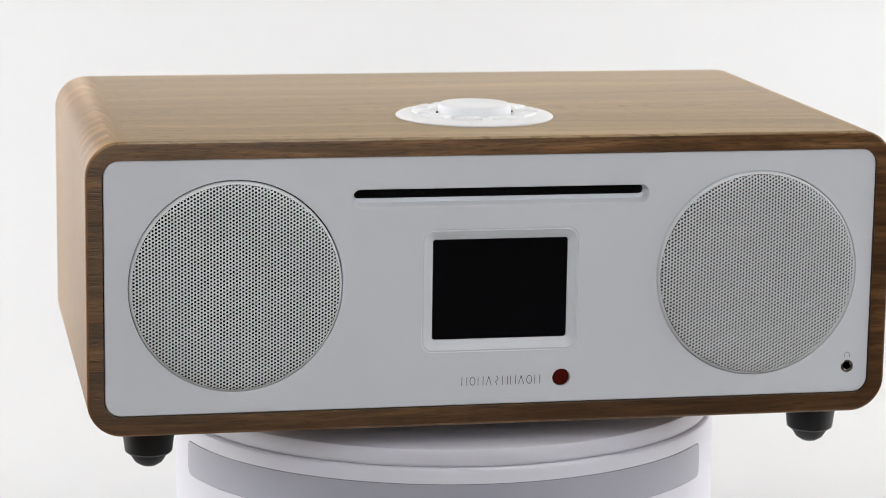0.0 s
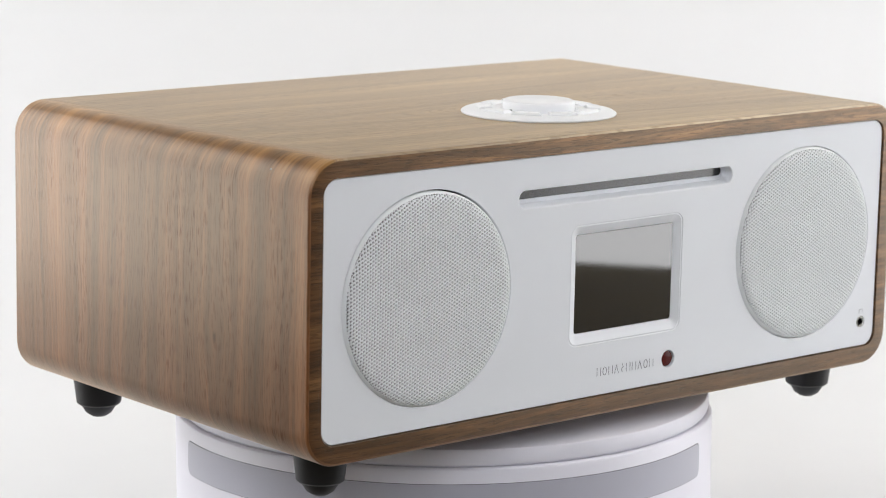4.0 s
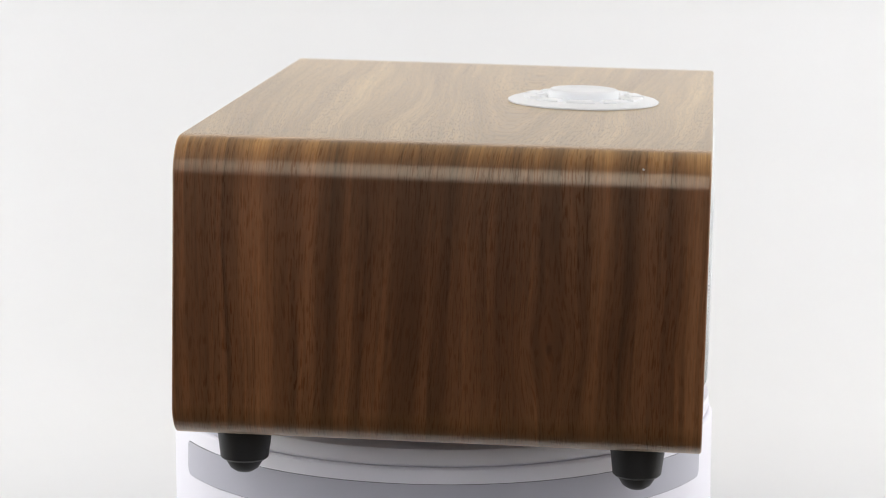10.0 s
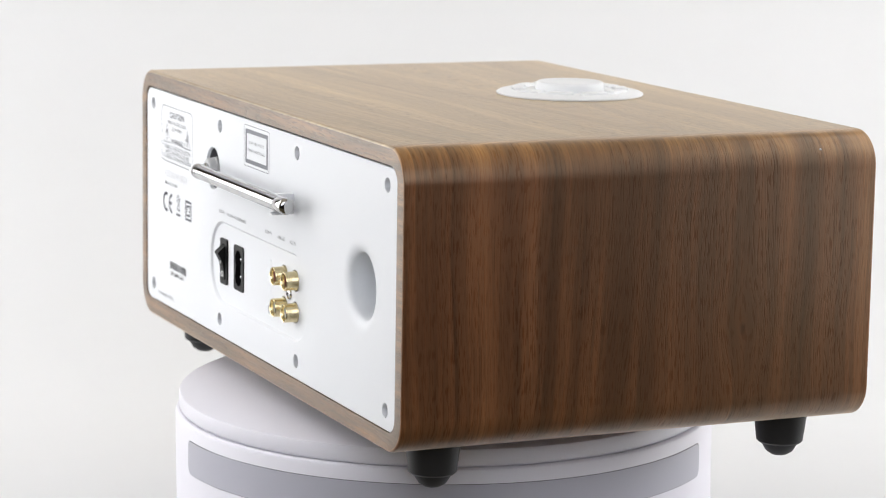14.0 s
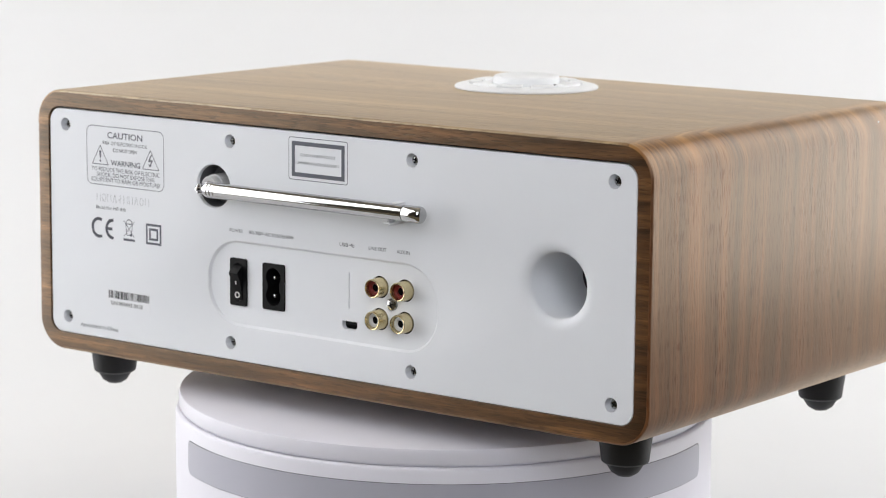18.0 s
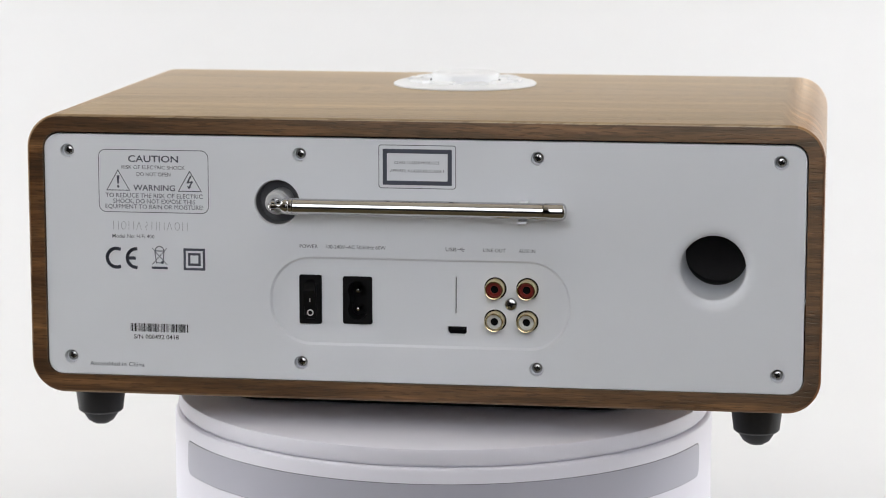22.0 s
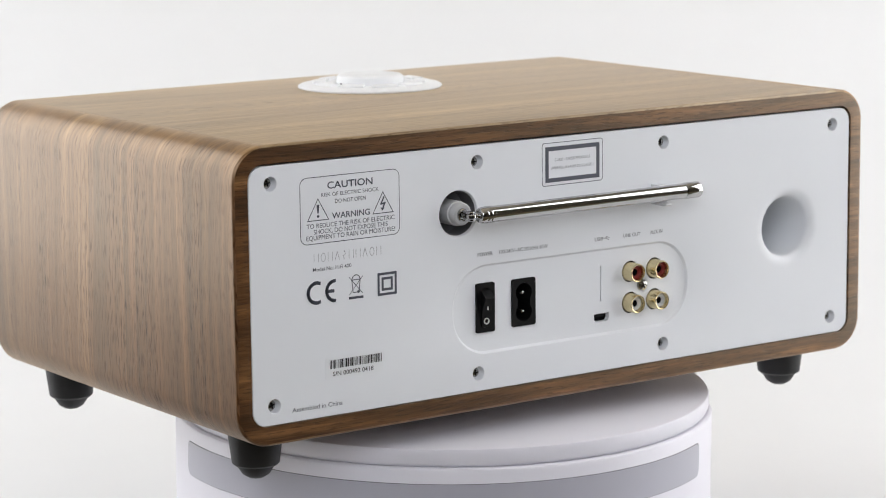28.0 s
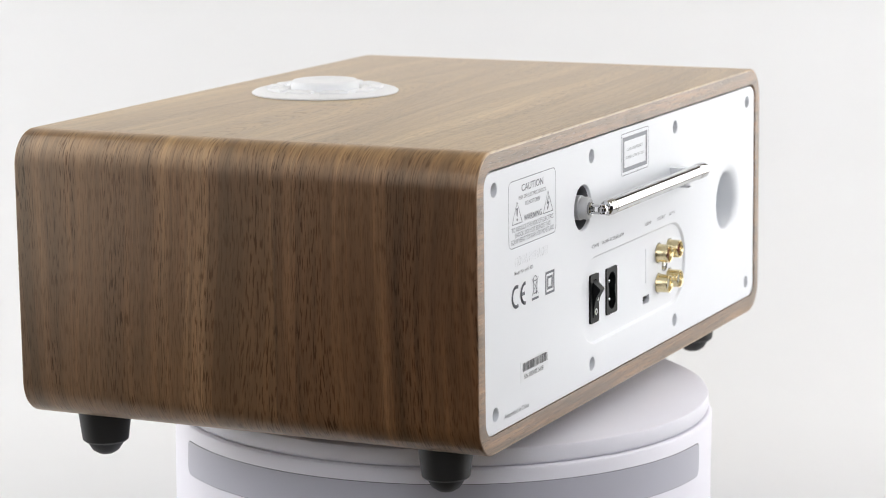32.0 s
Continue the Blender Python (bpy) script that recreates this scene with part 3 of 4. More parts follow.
dial()


# ---- feet
def feet():
    prof = [(0.0, 0.0), (0.0121, 0.0), (0.0121, -0.0006), (0.0105, -0.0134), (0.0095, -0.0143), (0.0084, -0.0146), (0.0077, -0.0158), (0.0061, -0.0184), (0.0034, -0.0201), (0.0, -0.0206)]
    first = None
    for x in (-0.1538, 0.1538):
        for y in (-0.0987, 0.0724):
            m = pose(x, y, WOOD_Z0)
            if first is None:
                first = part("foot", lathe(prof, 40), M_RUBBER, radio, "black tapered rubber foot")
                first.matrix_basis = m
            else:
                share("foot", first, radio, m, "black tapered rubber foot")


feet()
part("dust_speck", lathe([(0, 0.0003), (0.0004, 0.0002), (0.0005, 0.0)], 10, "-x", (CX - WOOD_HW + 0.0019, -0.0979, 0.1190)), M_PLASTIC, radio, "tiny white speck on the veneer")
# added support, made wide and dark to keep light out of the gap
riser = slab(rounded(0, 0.014, 0.100, 0.064, 0.02, 6), PLATE_TOP + 0.0001, WOOD_Z0 + 0.0009)
riser.transform(pose(0, 0, 0, 90))
part("added_riser", riser, M_DARK, radio, "added dark block that lifts the radio and deepens the shade under it")


# ---- back
SCREWS = [(x, z) for z in (0.1094, 0.0139) for x in (0.1599, 0.0522, -0.0556, -0.1632)]
PORT, AERIAL = (-0.1340, 0.0617), (0.0626, 0.0874)
BAY = (-0.0022, 0.0427, 0.0690, 0.0209)
BAY_DEPTH = 0.0012
BACK_DROP = -0.0004      # the panel sits low in its frame
SWITCH = (0.0477, 0.0433, 0.0051, 0.0112)
INLET = (0.0261, 0.0433, 0.0067, 0.0109)
USB = (-0.0194, 0.0306, 0.0044, 0.0019)
RCA = ((-0.0367, 0.0503, M_REDPLUG), (-0.0512, 0.0503, M_REDPLUG), (-0.0367, 0.0356, M_WHITEPLUG), (-0.0512, 0.0356, M_WHITEPLUG))


def back_panel():
    holes = []
    for x, z in SCREWS:
        holes.append((circle(x, z, 0.0033, 28), [(circle(x, z, 0.0031, 28), 0.0002), (circle(x, z, 0.0030, 28), 0.0040)], True))
    steps = []
    for k in range(1, 9):
        a = radians(90 * k / 8)
        steps.append((circle(*PORT, 0.0145 + 0.0058 * (1 - math.sin(a)), 64), 0.0030 * (1 - math.cos(a))))
    steps += [(circle(*PORT, 0.0144, 64), 0.0034), (circle(*PORT, 0.0143, 64), 0.041), (circle(*PORT, 0.0152, 64), 0.0415)]
    holes.append((circle(*PORT, 0.0203, 64), steps, False))
    holes.append((circle(*AERIAL, 0.0106, 56), [(circle(*AERIAL, 0.0103, 56), 0.0003), (circle(*AERIAL, 0.0100, 56), 0.0015)], False))
    x, z, hw, hh = BAY
    bay_in = rounded(x, z, hw - 0.0020, hh - 0.0020, hh - 0.0034, 14)
    holes.append((rounded(x, z, hw - 0.0002, hh - 0.0002, hh - 0.0016, 14), [(rounded(x, z, hw - 0.0006, hh - 0.0006, hh - 0.0020, 14), 0.0001), (rounded(x, z, hw - 0.0016, hh - 0.0016, hh - 0.0030, 14), BAY_DEPTH - 0.0001), (bay_in, BAY_DEPTH)], False))
    bm = panel_sheet(BACK_Y, -1, holes)
    # the floor of the bay, with the sockets' openings
    y = BACK_Y - BAY_DEPTH
    rings = [ring(bm, bay_in, y)]

    def opening(pts, depth, cap=False, taper=None):
        r = ring(bm, pts, y)
        rings.append(r)
        stages(bm, r, [(taper or pts, y - depth)], cap)

    x, z, hw, hh = SWITCH
    opening(rounded(x, z, hw + 0.0001, hh + 0.0001, 0.0008, 4), 0.003)
    x, z, hw, hh = INLET
    opening(rounded(x, z, hw + 0.0001, hh + 0.0001, 0.0010, 4), 0.003)
    x, z, hw, hh = USB
    shape = [(x - hw, z + hh), (x - hw, z - hh * 0.35), (x - hw * 0.78, z - hh), (x + hw * 0.78, z - hh), (x + hw, z - hh * 0.35), (x + hw, z + hh)]
    opening(shape, 0.003)
    opening([(-0.01915, 0.0384), (-0.01865, 0.0384), (-0.01865, 0.0550), (-0.01915, 0.0550)], 0.002)
    for x, z, _ in RCA:
        opening(circle(x, z, 0.0051, 32), 0.002)
    opening(circle(-0.0438, 0.0431, 0.0033, 24), 0.0006, True)
    sheet(bm, rings)
    bmesh.ops.remove_doubles(bm, verts=bm.verts[:], dist=1e-6)
    ob = part("back_panel", bm, M_PANEL, radio, "white lacquered back panel with sockets", sharp=25)
    ob.location.z = BACK_DROP
    return ob


back = back_panel()


def cross_screw():
    """A recessed steel screw head with a cross slot; it faces +y."""
    head = lathe([(0.0023, -0.001), (0.0023, 0.0), (0.0020, 0.0005), (0.0014, 0.0008), (0.0007, 0.0009), (0.0, 0.0009)], 24, "y")
    return head


first = None
for x, z in SCREWS:
    m = pose(x, BACK_Y - 0.0032, z, 0, 17 * (x * 100 % 5), 0)
    if first is None:
        first = part("screw", cross_screw(), M_STEEL, back, "recessed steel cross-head screw")
        first.matrix_basis = m
        slot = part("cross_slot", merge(box(-0.0014, 0.0014, 0.0003, 0.00098, -0.00028, 0.00028), box(-0.00028, 0.00028, 0.0003, 0.00095, -0.0014, 0.0014)), M_DARK, back)
        slot.matrix_basis = m
    else:
        share("screw", first, back, m, "recessed steel cross-head screw")
        share("cross_slot", slot, back, m)
m = pose(-0.0438, BACK_Y - BAY_DEPTH + 0.0002, 0.0431, 0, 20, 0)
share("screw", first, back, m @ Matrix.Diagonal((1.2, 1, 1.2, 1)), "steel cross-head screw between the sockets")
share("cross_slot", slot, back, m)

part("port_tube", lathe([(0.0152, -0.0413), (0.0190, -0.043), (0.0190, -0.080), (0.0, -0.080)], 48, "y", (PORT[0], BACK_Y, PORT[1])), M_TUBE, back, "dark bass port tube")


def mains_switch():
    x, z, hw, hh = SWITCH
    y = BACK_Y - BAY_DEPTH
    bm = bmesh.new()
    face = ring(bm, rounded(x, z, hw, hh, 0.0008, 4), y + 0.0008)
    stages(bm, face, [(rounded(x, z, hw, hh, 0.0008, 4), y - 0.002)])
    well = ring(bm, rounded(x, z, hw - 0.0023, hh - 0.0022, 0.0022, 6), y + 0.0008)
    stages(bm, well, [(rounded(x, z, hw - 0.0023, hh - 0.0022, 0.0022, 6), y - 0.001)], True)
    sheet(bm, [face, well])
    sw = part("mains_switch", bm, M_BLACK, back, "black rocker mains switch")
    bm = bmesh.new()
    side = [(z + 0.0087, -0.0006), (z + 0.0079, 0.0010), (z + 0.0052, 0.0042), (z + 0.0046, 0.0045), (z + 0.0040, 0.0043), (z + 0.0005, 0.0024), (z - 0.0045, 0.0013), (z - 0.0085, 0.0012), (z - 0.0088, -0.0006)]
    a = [bm.verts.new((x - 0.0026, y + d, q)) for q, d in side]
    b = [bm.verts.new((x + 0.0026, y + d, q)) for q, d in side]
    bridge(bm, a, b)
    bm.faces.new(a)
    bm.faces.new(b)
    rocker = part("rocker", bm, M_BLACK, sw, "tilted black rocker")
    part("on_mark", box(x - 0.00025, x + 0.00025, y + 0.0015, y + 0.00262, z - 0.0008, z + 0.0008), M_WHITEPLUG, sw, "white on mark")
    o = lathe([(0.0010, 0.0), (0.0010, 0.0003), (0.0015, 0.0003), (0.0015, 0.0)], 24, "y", (x, y + 0.00125, z - 0.0060))
    part("off_mark", o, M_WHITEPLUG, sw, "white off mark")


mains_switch()


def mains_inlet():
    x, z, hw, hh = INLET
    y = BACK_Y - BAY_DEPTH

    def eight(r, d):
        pts = []
        for k in range(14):
            a = radians(-38 + 256 * k / 13)
            pts.append((x + r * math.cos(a), z + d + r * math.sin(a)))
        for k in range(14):
            a = radians(142 + 256 * k / 13)
            pts.append((x + r * math.cos(a), z - d + r * math.sin(a)))
        return pts

    bm = bmesh.new()
    face = ring(bm, rounded(x, z, hw, hh, 0.0010, 4), y + 0.0006)
    stages(bm, face, [(rounded(x, z, hw, hh, 0.0010, 4), y - 0.002)])
    well = ring(bm, eight(0.0045, 0.0044), y + 0.0006)
    stages(bm, well, [(eight(0.0043, 0.0044), y - 0.010)], True)
    sheet(bm, [face, well])
    inlet = part("mains_inlet", bm, M_BLACK, back, "black two-pin mains inlet")
    pin = None
    for d in (0.0043, -0.0043):
        if pin is None:
            pin = part("pin", lathe([(0, 0.0), (0.0007, -0.0002), (0.0012, -0.0010), (0.0012, -0.009)], 16, "y"), M_CHROME, inlet, "steel contact pin")
            pin.matrix_basis = pose(x, y - 0.0004, z + d)
        else:
            share("pin", pin, inlet, pose(x, y - 0.0004, z + d), "steel contact pin")


mains_inlet()

ux, uz, uw, uh = USB
usb = part("usb_socket", box(ux - uw - 0.001, ux + uw + 0.001, BACK_Y - 0.008, BACK_Y - BAY_DEPTH - 0.0026, uz - uh - 0.001, uz + uh + 0.001), M_DARK, back, "small dark data socket")
part("tongue", box(ux - uw * 0.7, ux + uw * 0.7, BACK_Y - 0.0036, BACK_Y - 0.0022, uz + uh * 0.1, uz + uh * 0.7), M_BLACK, usb)

RCA_NAMES = ("red line-out socket with gold collar", "red aux-in socket with gold collar", "white line-out socket with gold collar", "white aux-in socket with gold collar")
for (x, z, mat), label in zip(RCA, RCA_NAMES):
    y = BACK_Y - BAY_DEPTH
    jack = part("phono_socket", lathe([(0.0045, -0.002), (0.0045, 0.0004), (0.0043, 0.0008), (0.0043, 0.0052), (0.0042, 0.0056), (0.0040, 0.0058), (0.0037, 0.0057), (0.0035, 0.0052), (0.0033, 0.0030)], 40, "y", (x, y, z)), M_GOLD, back, label)
    part("insert", lathe([(0.0033, 0.0036), (0.0031, 0.0040), (0.0022, 0.0040), (0.0018, 0.0036), (0.0016, 0.0010)], 32, "y", (x, y, z)), mat, jack, "coloured plastic insert")
    part("bore", lathe([(0.0018, 0.0028), (0.0, 0.0024)], 24, "y", (x, y, z)), M_DARK, jack)
    part("shadow_gap", lathe([(0.0044, -0.0010), (0.0052, -0.0010)], 32, "y", (x, y, z)), M_DARK, jack)


def aerial():
    """Telescopic aerial folded along the back, held by a clip."""
    x, z = AERIAL
    y = BACK_Y
    ay, az = y + 0.0096, 0.0872
    part("aerial_cup", lathe([(0.0, -0.011), (0.0100, -0.011), (0.0101, -0.0012)], 56, "y", (x, y, z)), M_CUP, back, "dark grey recess of the aerial")
    boss = part("aerial", lathe([(0.0, 0.0030), (0.0034, 0.0030), (0.0040, 0.0033), (0.0046, 0.0032), (0.0050, 0.0026), (0.0051, 0.0016), (0.0051, -0.0004), (0.0056, -0.0008), (0.0056, -0.011)], 40, "y", (x, y, z)), M_BOSS, radio, "chrome telescopic aerial on a white boss, folded flat")
    boss.location.z = BACK_DROP
    part("hinge", merge(lathe([(0.0030, 0.0026), (0.0030, 0.0040), (0.0026, 0.0046), (0.0, 0.0046)], 28, "y", (x, y, az)),
                        lathe([(0.0, -0.0022), (0.0012, -0.0022), (0.0016, -0.0018), (0.0016, 0.0018), (0.0012, 0.0022), (0.0, 0.0022)], 24, "z", (x, ay, az)),
                        box(x - 0.0016, x + 0.0016, y + 0.0040, ay, az - 0.0021, az - 0.0011, 0.0003), box(x - 0.0016, x + 0.0016, y + 0.0040, ay, az + 0.0011, az + 0.0021, 0.0003)),
         M_CHROME, boss, "chrome hinge fork")
    part("knuckle", merge(lathe([(0.0, 0.0), (0.0012, 0.0), (0.0012, 0.0072), (0.0, 0.0072)], 24, "-x", (x + 0.0022, ay, az)), lathe([(0.0, -0.0010), (0.0020, -0.0010), (0.0024, -0.0006), (0.0024, 0.0006), (0.0020, 0.0010), (0.0, 0.0010)], 28, "z", (x, ay, az))), M_CHROME, boss, "slim chrome neck in the fork")
    x0 = 0.0594
    rod = [(0.0, 0.0006), (0.0022, 0.0006), (0.0031, 0.0010), (0.0035, 0.0018), (0.0037, 0.0028), (0.0037, 0.0036), (0.00345, 0.0039), (0.0037, 0.0042), (0.0038, 0.0048), (0.0038, 0.0056), (0.0035, 0.0060), (0.0038, 0.0064), (0.0038, 0.0080), (0.00365, 0.0082), (0.00365, 0.1185)]
    part("rod", lathe([(r, h) for r, h in rod], 44, "-x", (x0, ay, az)), M_CHROME, boss, "polished chrome tube")
    tip = [(0.0033, 0.1182), (0.0033, 0.1188), (0.0037, 0.1190), (0.00385, 0.1195), (0.00385, 0.1268)]
    tip += [(0.00175 + 0.0021 * math.cos(a), 0.1268 + 0.0021 * math.sin(a)) for a in (radians(90 * k / 8) for k in range(1, 8))] + [(0.0015, 0.12895), (0.0, 0.1291)]
    part("tip", lathe(tip, 44, "-x", (x0, ay, az)), M_CHROME, boss, "rounded chrome end cap")
    return boss


aerial()


def aerial_clip():
    """Two springy white arms with hooked ends."""
    y, z, x = BACK_Y, 0.0858, -0.0499
    arm = [(0.0, 0.0), (0.0, 0.0047), (0.0095, 0.0047), (0.0104, 0.0046), (0.0114, 0.0040), (0.0112, 0.0034), (0.0100, 0.0037), (0.0092, 0.0037), (0.0070, 0.0030), (0.0056, 0.0)]
    bm = bmesh.new()
    for sgn in (1, -1):
        a = [bm.verts.new((x - 0.0019, y - 0.0005 + d, z + sgn * q)) for d, q in arm]
        b = [bm.verts.new((x + 0.0019, y - 0.0005 + d, z + sgn * q)) for d, q in arm]
        bridge(bm, a, b)
        bm.faces.new(a)
        bm.faces.new(b)
    part("aerial_clip", bm, M_PLASTIC, back, "white plastic clip holding the aerial")


aerial_clip()


# ---------------------------------------------------------------- printing
def lettering(name, words, cx, cz, width, height, parent, mat, facing, y, bold=0.0, label=""):
    """One line of lettering as a thin mesh of the given width and capital height."""
    cu = bpy.data.curves.new(name, "FONT")
    cu.body, cu.size, cu.resolution_u = words, 1.0, 3
    cu.offset = bold
    tmp = new(name, cu)
    bpy.context.view_layer.update()
    me = bpy.data.meshes.new_from_object(tmp.evaluated_get(bpy.context.evaluated_depsgraph_get()))
    bpy.data.objects.remove(tmp)
    bpy.data.curves.remove(cu)
    co = np.empty(len(me.vertices) * 3)
    me.vertices.foreach_get("co", co)
    co = co.reshape(-1, 3)
    lo, hi = co.min(0), co.max(0)
    sx = width / (hi[0] - lo[0])
    sz = height / 0.70
    out = np.empty_like(co)
    out[:, 0] = cx + facing * (co[:, 0] - (lo[0] + hi[0]) / 2) * sx
    out[:, 2] = cz + (co[:, 1] - 0.35) * sz
    out[:, 1] = y
    me.vertices.foreach_set("co", out.ravel())
    me.materials.clear()
    me.materials.append(mat)
    ob = new(name, me)
    ob.parent = parent
    if label:
        tagged(ob, label)
    return ob


def strokes(lines, width, y):
    """Thin flat bars along pieces of line [(x, z), ...]."""
    bm = bmesh.new()
    for pts in lines:
        for (x0, z0), (x1, z1) in zip(pts, pts[1:]):
            d = Vector((x1 - x0, z1 - z0))
            if d.length < 1e-9:
                continue
            t = d.normalized() * width / 2
            nx, nz = -t.y, t.x
            bm.faces.new([bm.verts.new((px, y, pz)) for px, pz in ((x0 - t.x + nx, z0 - t.y + nz), (x1 + t.x + nx, z1 + t.y + nz), (x1 + t.x - nx, z1 + t.y - nz), (x0 - t.x - nx, z0 - t.y - nz))])
    return bm


def square_frame(cx, cz, hw, hh, width, y):
    """A flat rectangular frame without overlaps, its middle line at hw, hh."""
    bm = bmesh.new()
    w = width / 2
    a = ring(bm, [(cx - hw - w, cz - hh - w), (cx + hw + w, cz - hh - w), (cx + hw + w, cz + hh + w), (cx - hw - w, cz + hh + w)], y)
    b = ring(bm, [(cx - hw + w, cz - hh + w), (cx + hw - w, cz - hh + w), (cx + hw - w, cz + hh - w), (cx - hw + w, cz + hh - w)], y)
    bridge(bm, a, b)
    return bm


def closed(pts):
    return pts + pts[:1]


def arc(cx, cz, r, a0, a1, n=14):
    return [(cx + r * math.cos(radians(a0 + (a1 - a0) * i / n)), cz + r * math.sin(radians(a0 + (a1 - a0) * i / n))) for i in range(n + 1)]


def maker_mark(x0, x1, z0, z1, width, y, parent, mat):
    """The maker's mark as plain thin bars, rings and arches with a zigzag between them."""
    n, lines = 10, []
    step = (x1 - x0) / n
    for i in range(n):
        a, b = x0 + step * (i + 0.18), x0 + step * (i + 0.80)
        if i == 4:
            m = (a + b) / 2
            lines.append([(m, z1), (m + step * 0.16, (z0 + z1) / 2 + 0.0004), (m - step * 0.16, (z0 + z1) / 2 - 0.0004), (m, z0)])
        else:
            r, zc, hz = abs(b - a) / 2, (z0 + z1) / 2, (z1 - z0) / 2
            oval = [((a + b) / 2 + r * math.cos(radians(q)), zc + hz * math.sin(radians(q))) for q in range(0, 361, 20)]
            if i in (1, 8):
                lines.append(oval)
            elif i in (3, 7):
                lines.append([(a, z0), ((a + b) / 2, z1), (b, z0)])
            else:
                lines.append([(a, z0), (a, z1)])
                lines.append([(b, z0), (b, z1)])
    part("maker_mark", strokes(lines, width, y), mat, parent, "thin pale grey maker's mark")


PF, PB = FRONT_Y - 0.00012, BACK_Y + 0.00012
maker_mark(-0.0184, 0.0184, 0.0145, 0.0182, 0.00028, PF, front, M_INK)
part("headphone_icon", strokes([arc(0.1610, 0.0229, 0.0012, -20, 200), [(0.1598, 0.0226), (0.1598, 0.0220)], [(0.1622, 0.0226), (0.1622, 0.0220)]], 0.0003, PF), M_PALEINK, front, "small grey headphone icon")

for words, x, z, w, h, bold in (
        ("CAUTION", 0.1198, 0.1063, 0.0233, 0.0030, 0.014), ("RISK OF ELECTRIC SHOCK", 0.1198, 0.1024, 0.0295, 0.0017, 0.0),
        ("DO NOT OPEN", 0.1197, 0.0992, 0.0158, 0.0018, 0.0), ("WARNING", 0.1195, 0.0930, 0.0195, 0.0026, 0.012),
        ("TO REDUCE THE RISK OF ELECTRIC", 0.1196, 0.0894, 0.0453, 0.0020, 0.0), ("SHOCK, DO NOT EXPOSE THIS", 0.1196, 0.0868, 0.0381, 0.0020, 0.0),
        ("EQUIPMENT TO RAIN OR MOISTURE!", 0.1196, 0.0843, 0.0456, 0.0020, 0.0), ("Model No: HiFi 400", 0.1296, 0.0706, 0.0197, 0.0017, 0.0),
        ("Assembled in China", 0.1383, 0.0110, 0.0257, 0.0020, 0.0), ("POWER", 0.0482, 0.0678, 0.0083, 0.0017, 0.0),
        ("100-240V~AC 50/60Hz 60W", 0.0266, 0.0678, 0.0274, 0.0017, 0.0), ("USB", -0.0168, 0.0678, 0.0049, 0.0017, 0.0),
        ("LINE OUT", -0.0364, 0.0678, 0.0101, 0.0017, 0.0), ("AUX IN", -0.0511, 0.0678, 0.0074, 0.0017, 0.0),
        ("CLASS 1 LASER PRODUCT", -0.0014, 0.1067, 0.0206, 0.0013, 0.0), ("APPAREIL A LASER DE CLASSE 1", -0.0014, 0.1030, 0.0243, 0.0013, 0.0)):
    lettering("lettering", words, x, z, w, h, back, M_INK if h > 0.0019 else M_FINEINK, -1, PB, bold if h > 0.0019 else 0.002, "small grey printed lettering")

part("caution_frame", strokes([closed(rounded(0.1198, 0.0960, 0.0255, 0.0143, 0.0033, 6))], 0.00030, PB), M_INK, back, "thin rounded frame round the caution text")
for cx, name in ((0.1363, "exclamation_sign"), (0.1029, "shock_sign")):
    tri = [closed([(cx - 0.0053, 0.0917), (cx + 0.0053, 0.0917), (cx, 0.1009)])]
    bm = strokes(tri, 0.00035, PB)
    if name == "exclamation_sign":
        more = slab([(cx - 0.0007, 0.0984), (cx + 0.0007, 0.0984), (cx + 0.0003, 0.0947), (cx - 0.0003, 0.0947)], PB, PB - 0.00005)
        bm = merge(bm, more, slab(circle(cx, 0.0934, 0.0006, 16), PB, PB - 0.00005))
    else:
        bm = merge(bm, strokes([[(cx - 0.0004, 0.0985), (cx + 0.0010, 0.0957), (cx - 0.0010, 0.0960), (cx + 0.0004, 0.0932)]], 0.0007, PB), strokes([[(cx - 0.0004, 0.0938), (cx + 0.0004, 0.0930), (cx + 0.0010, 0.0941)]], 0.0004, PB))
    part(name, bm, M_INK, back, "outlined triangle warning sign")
maker_mark(0.1394, 0.1036, 0.0737, 0.0773, 0.00020, PB, back, M_PALEINK)

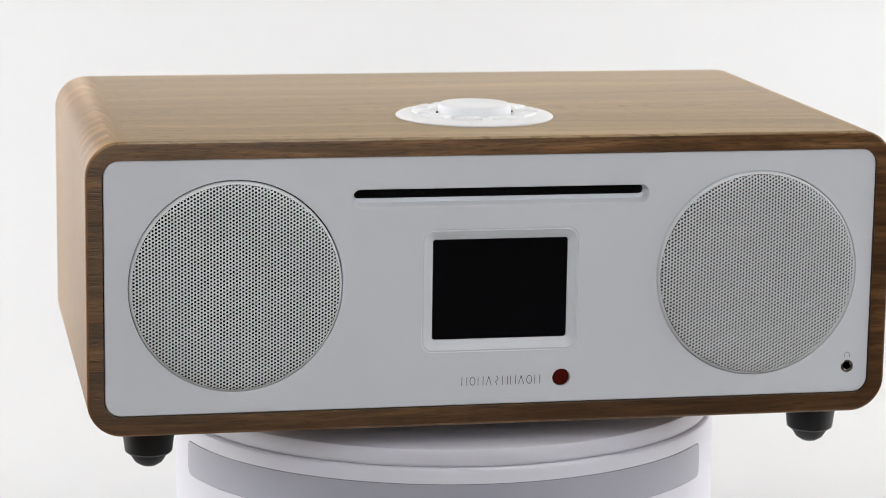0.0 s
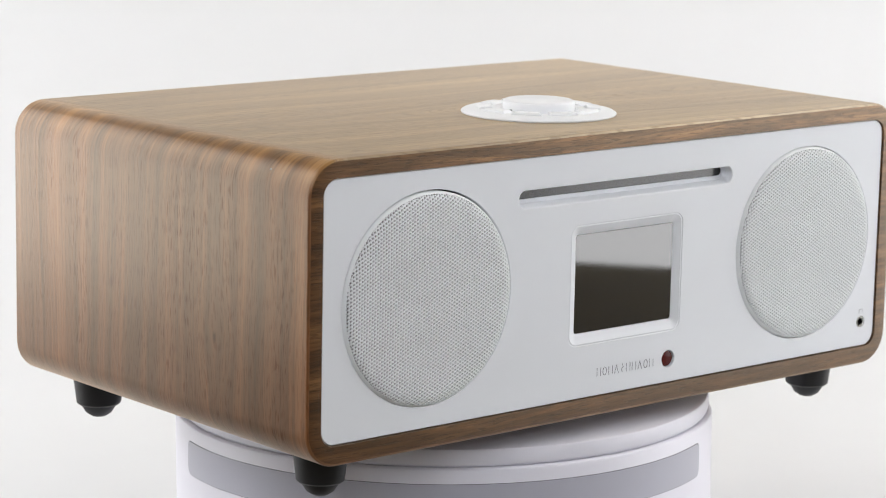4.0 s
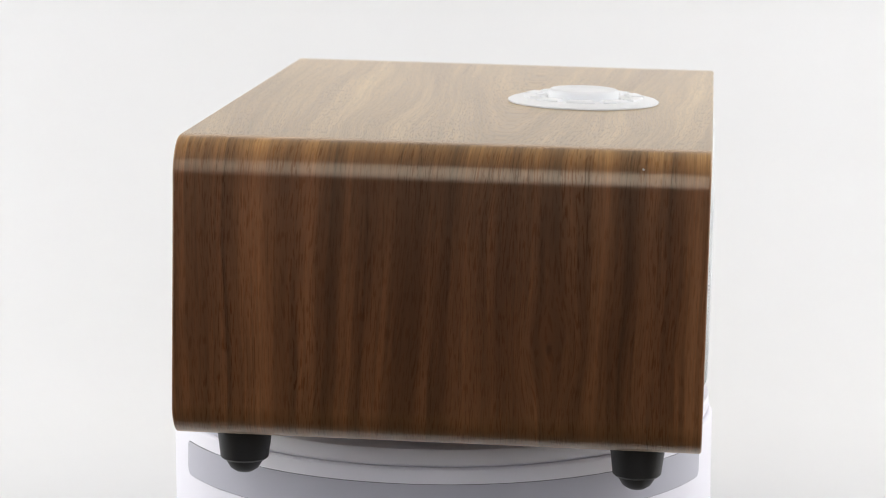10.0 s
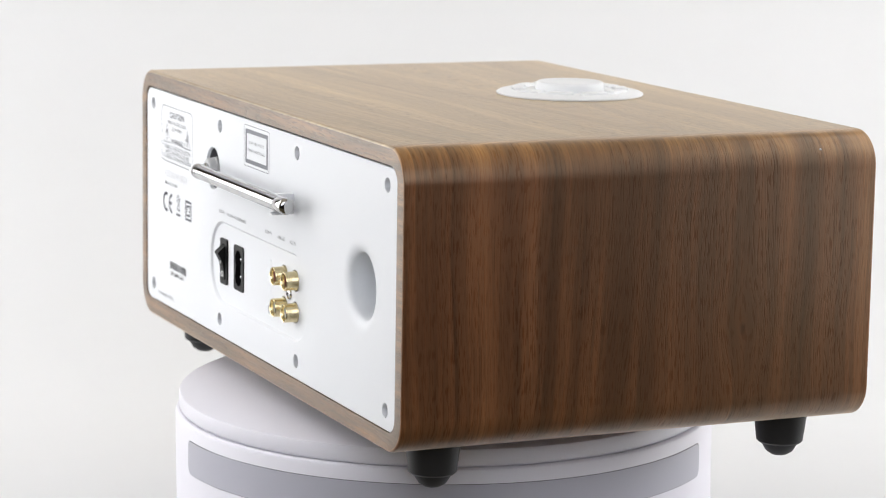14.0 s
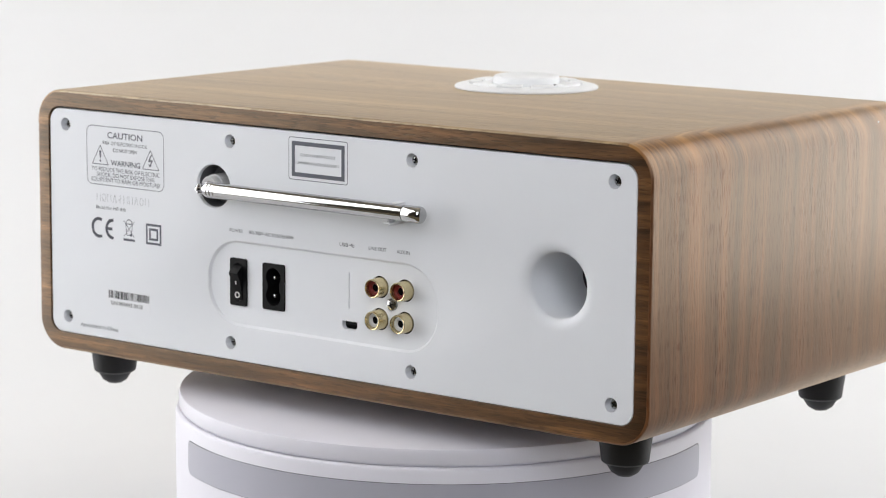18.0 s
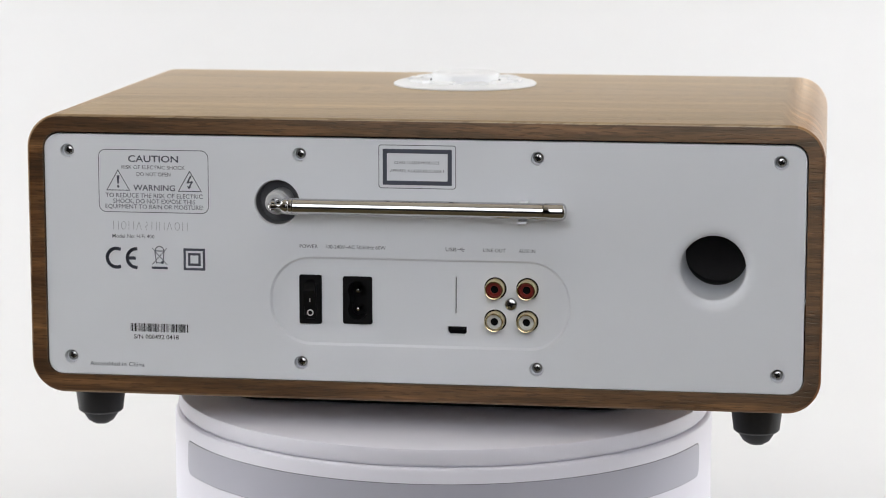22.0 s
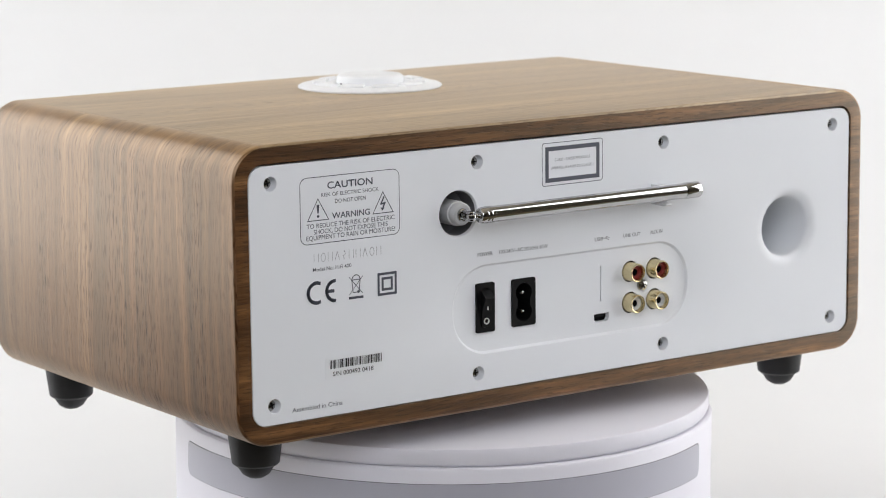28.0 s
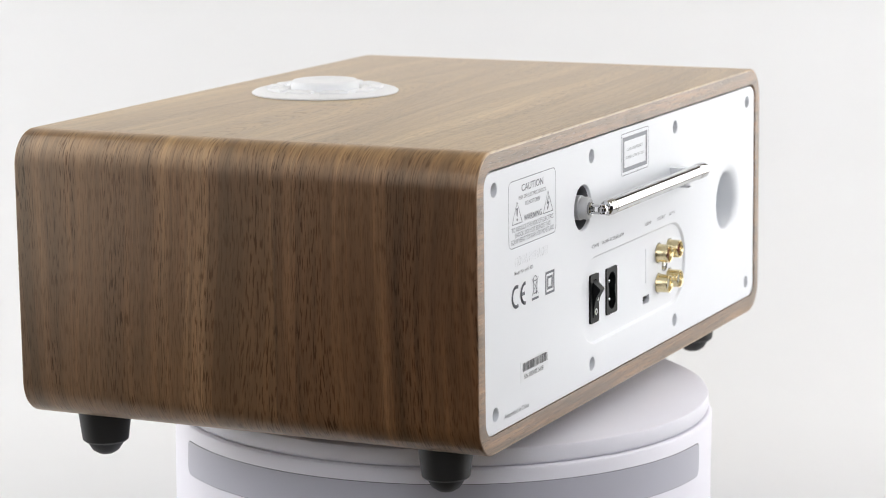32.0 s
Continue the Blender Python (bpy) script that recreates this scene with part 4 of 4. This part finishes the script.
# conformity, bin and double-square marks
bm = strokes([arc(0.1377, 0.06045, 0.0043, -108, 108), arc(0.1283, 0.06045, 0.0043, -86, 86), [(0.1320, 0.06045), (0.1294, 0.06045)]], 0.0015, PB)
part("conformity_mark", bm, M_INK, back, "two dark grey curved conformity letters")
bx = 0.1175
bm = merge(strokes([[(bx - 0.0034, 0.0652), (bx + 0.0034, 0.0578)], [(bx + 0.0034, 0.0652), (bx - 0.0034, 0.0578)]], 0.0003, PB),
           strokes([closed([(bx - 0.0022, 0.0640), (bx + 0.0022, 0.0640), (bx + 0.0015, 0.0585), (bx - 0.0015, 0.0585)]), arc(bx, 0.0640, 0.0021, 0, 180, 8)], 0.0004, PB),
           strokes([[(bx - 0.0032, 0.0562), (bx + 0.0032, 0.0562)]], 0.0011, PB), slab(circle(bx - 0.0013, 0.0587, 0.0007, 12), PB, PB - 0.00005))
part("bin_mark", bm, M_INK, back, "crossed-out bin sign over a bar")
part("double_square", merge(square_frame(0.10125, 0.06045, 0.0045, 0.0045, 0.0011, PB), square_frame(0.10125, 0.06045, 0.0024, 0.0024, 0.0011, PB)), M_INK, back, "double square sign")

# laser class label
part("laser_outline", strokes([closed(rounded(-0.0015, 0.1048, 0.0174, 0.0097, 0.0012, 4))], 0.0003, PB), M_INK, back, "thin outline of the laser label")
part("laser_frame", square_frame(-0.0015, 0.10465, 0.0147, 0.00715, 0.0019, PB), M_INK, back, "thick grey frame of the laser label")

# serial sticker
part("sticker", slab(rounded(0.1188, 0.0266, 0.0150, 0.0046, 0.0004, 2), PB - 0.00004, BACK_Y), M_STICKER, back, "clear sticker with bars")
rng = random.Random(7)
bm, x = bmesh.new(), 0.1316
while x > 0.1048:
    w = rng.choice((0.0002, 0.0003, 0.0003, 0.0005, 0.0007))
    bm.faces.new([bm.verts.new(c) for c in ((x, PB, 0.0264), (x - w, PB, 0.0264), (x - w, PB, 0.0302), (x, PB, 0.0302))])
    x -= w + rng.choice((0.0002, 0.0003, 0.0004))
part("barcode", bm, M_BLACKINK, back, "black barcode stripes")
lettering("lettering", "S/N 000492 0418", 0.1196, 0.0241, 0.0210, 0.0020, back, M_BLACKINK, -1, PB, 0.008, "small black serial lettering")
x, z = -0.0216, 0.0678
part("data_icon", strokes([[(x + 0.0019, z), (x - 0.0014, z)], [(x + 0.0009, z), (x + 0.0001, z + 0.0007), (x - 0.0005, z + 0.0007)], [(x + 0.0004, z), (x - 0.0004, z - 0.0007), (x - 0.0010, z - 0.0007)]], 0.00025, PB), M_FINEINK, back, "small grey data trident sign")


# ---------------------------------------------------------------- movement
def motions():
    """The radio and the stand's plate turn together at a steady rate."""
    times = [SECONDS * k / 8 for k in range(9)]
    walk(radio, [(t, turned(t)) for t in times])
    walk(stand_plate, [(t, pose(0, 0, 0, 0, 0, START_DEG + RATE_DEG * t)) for t in times])


motions()
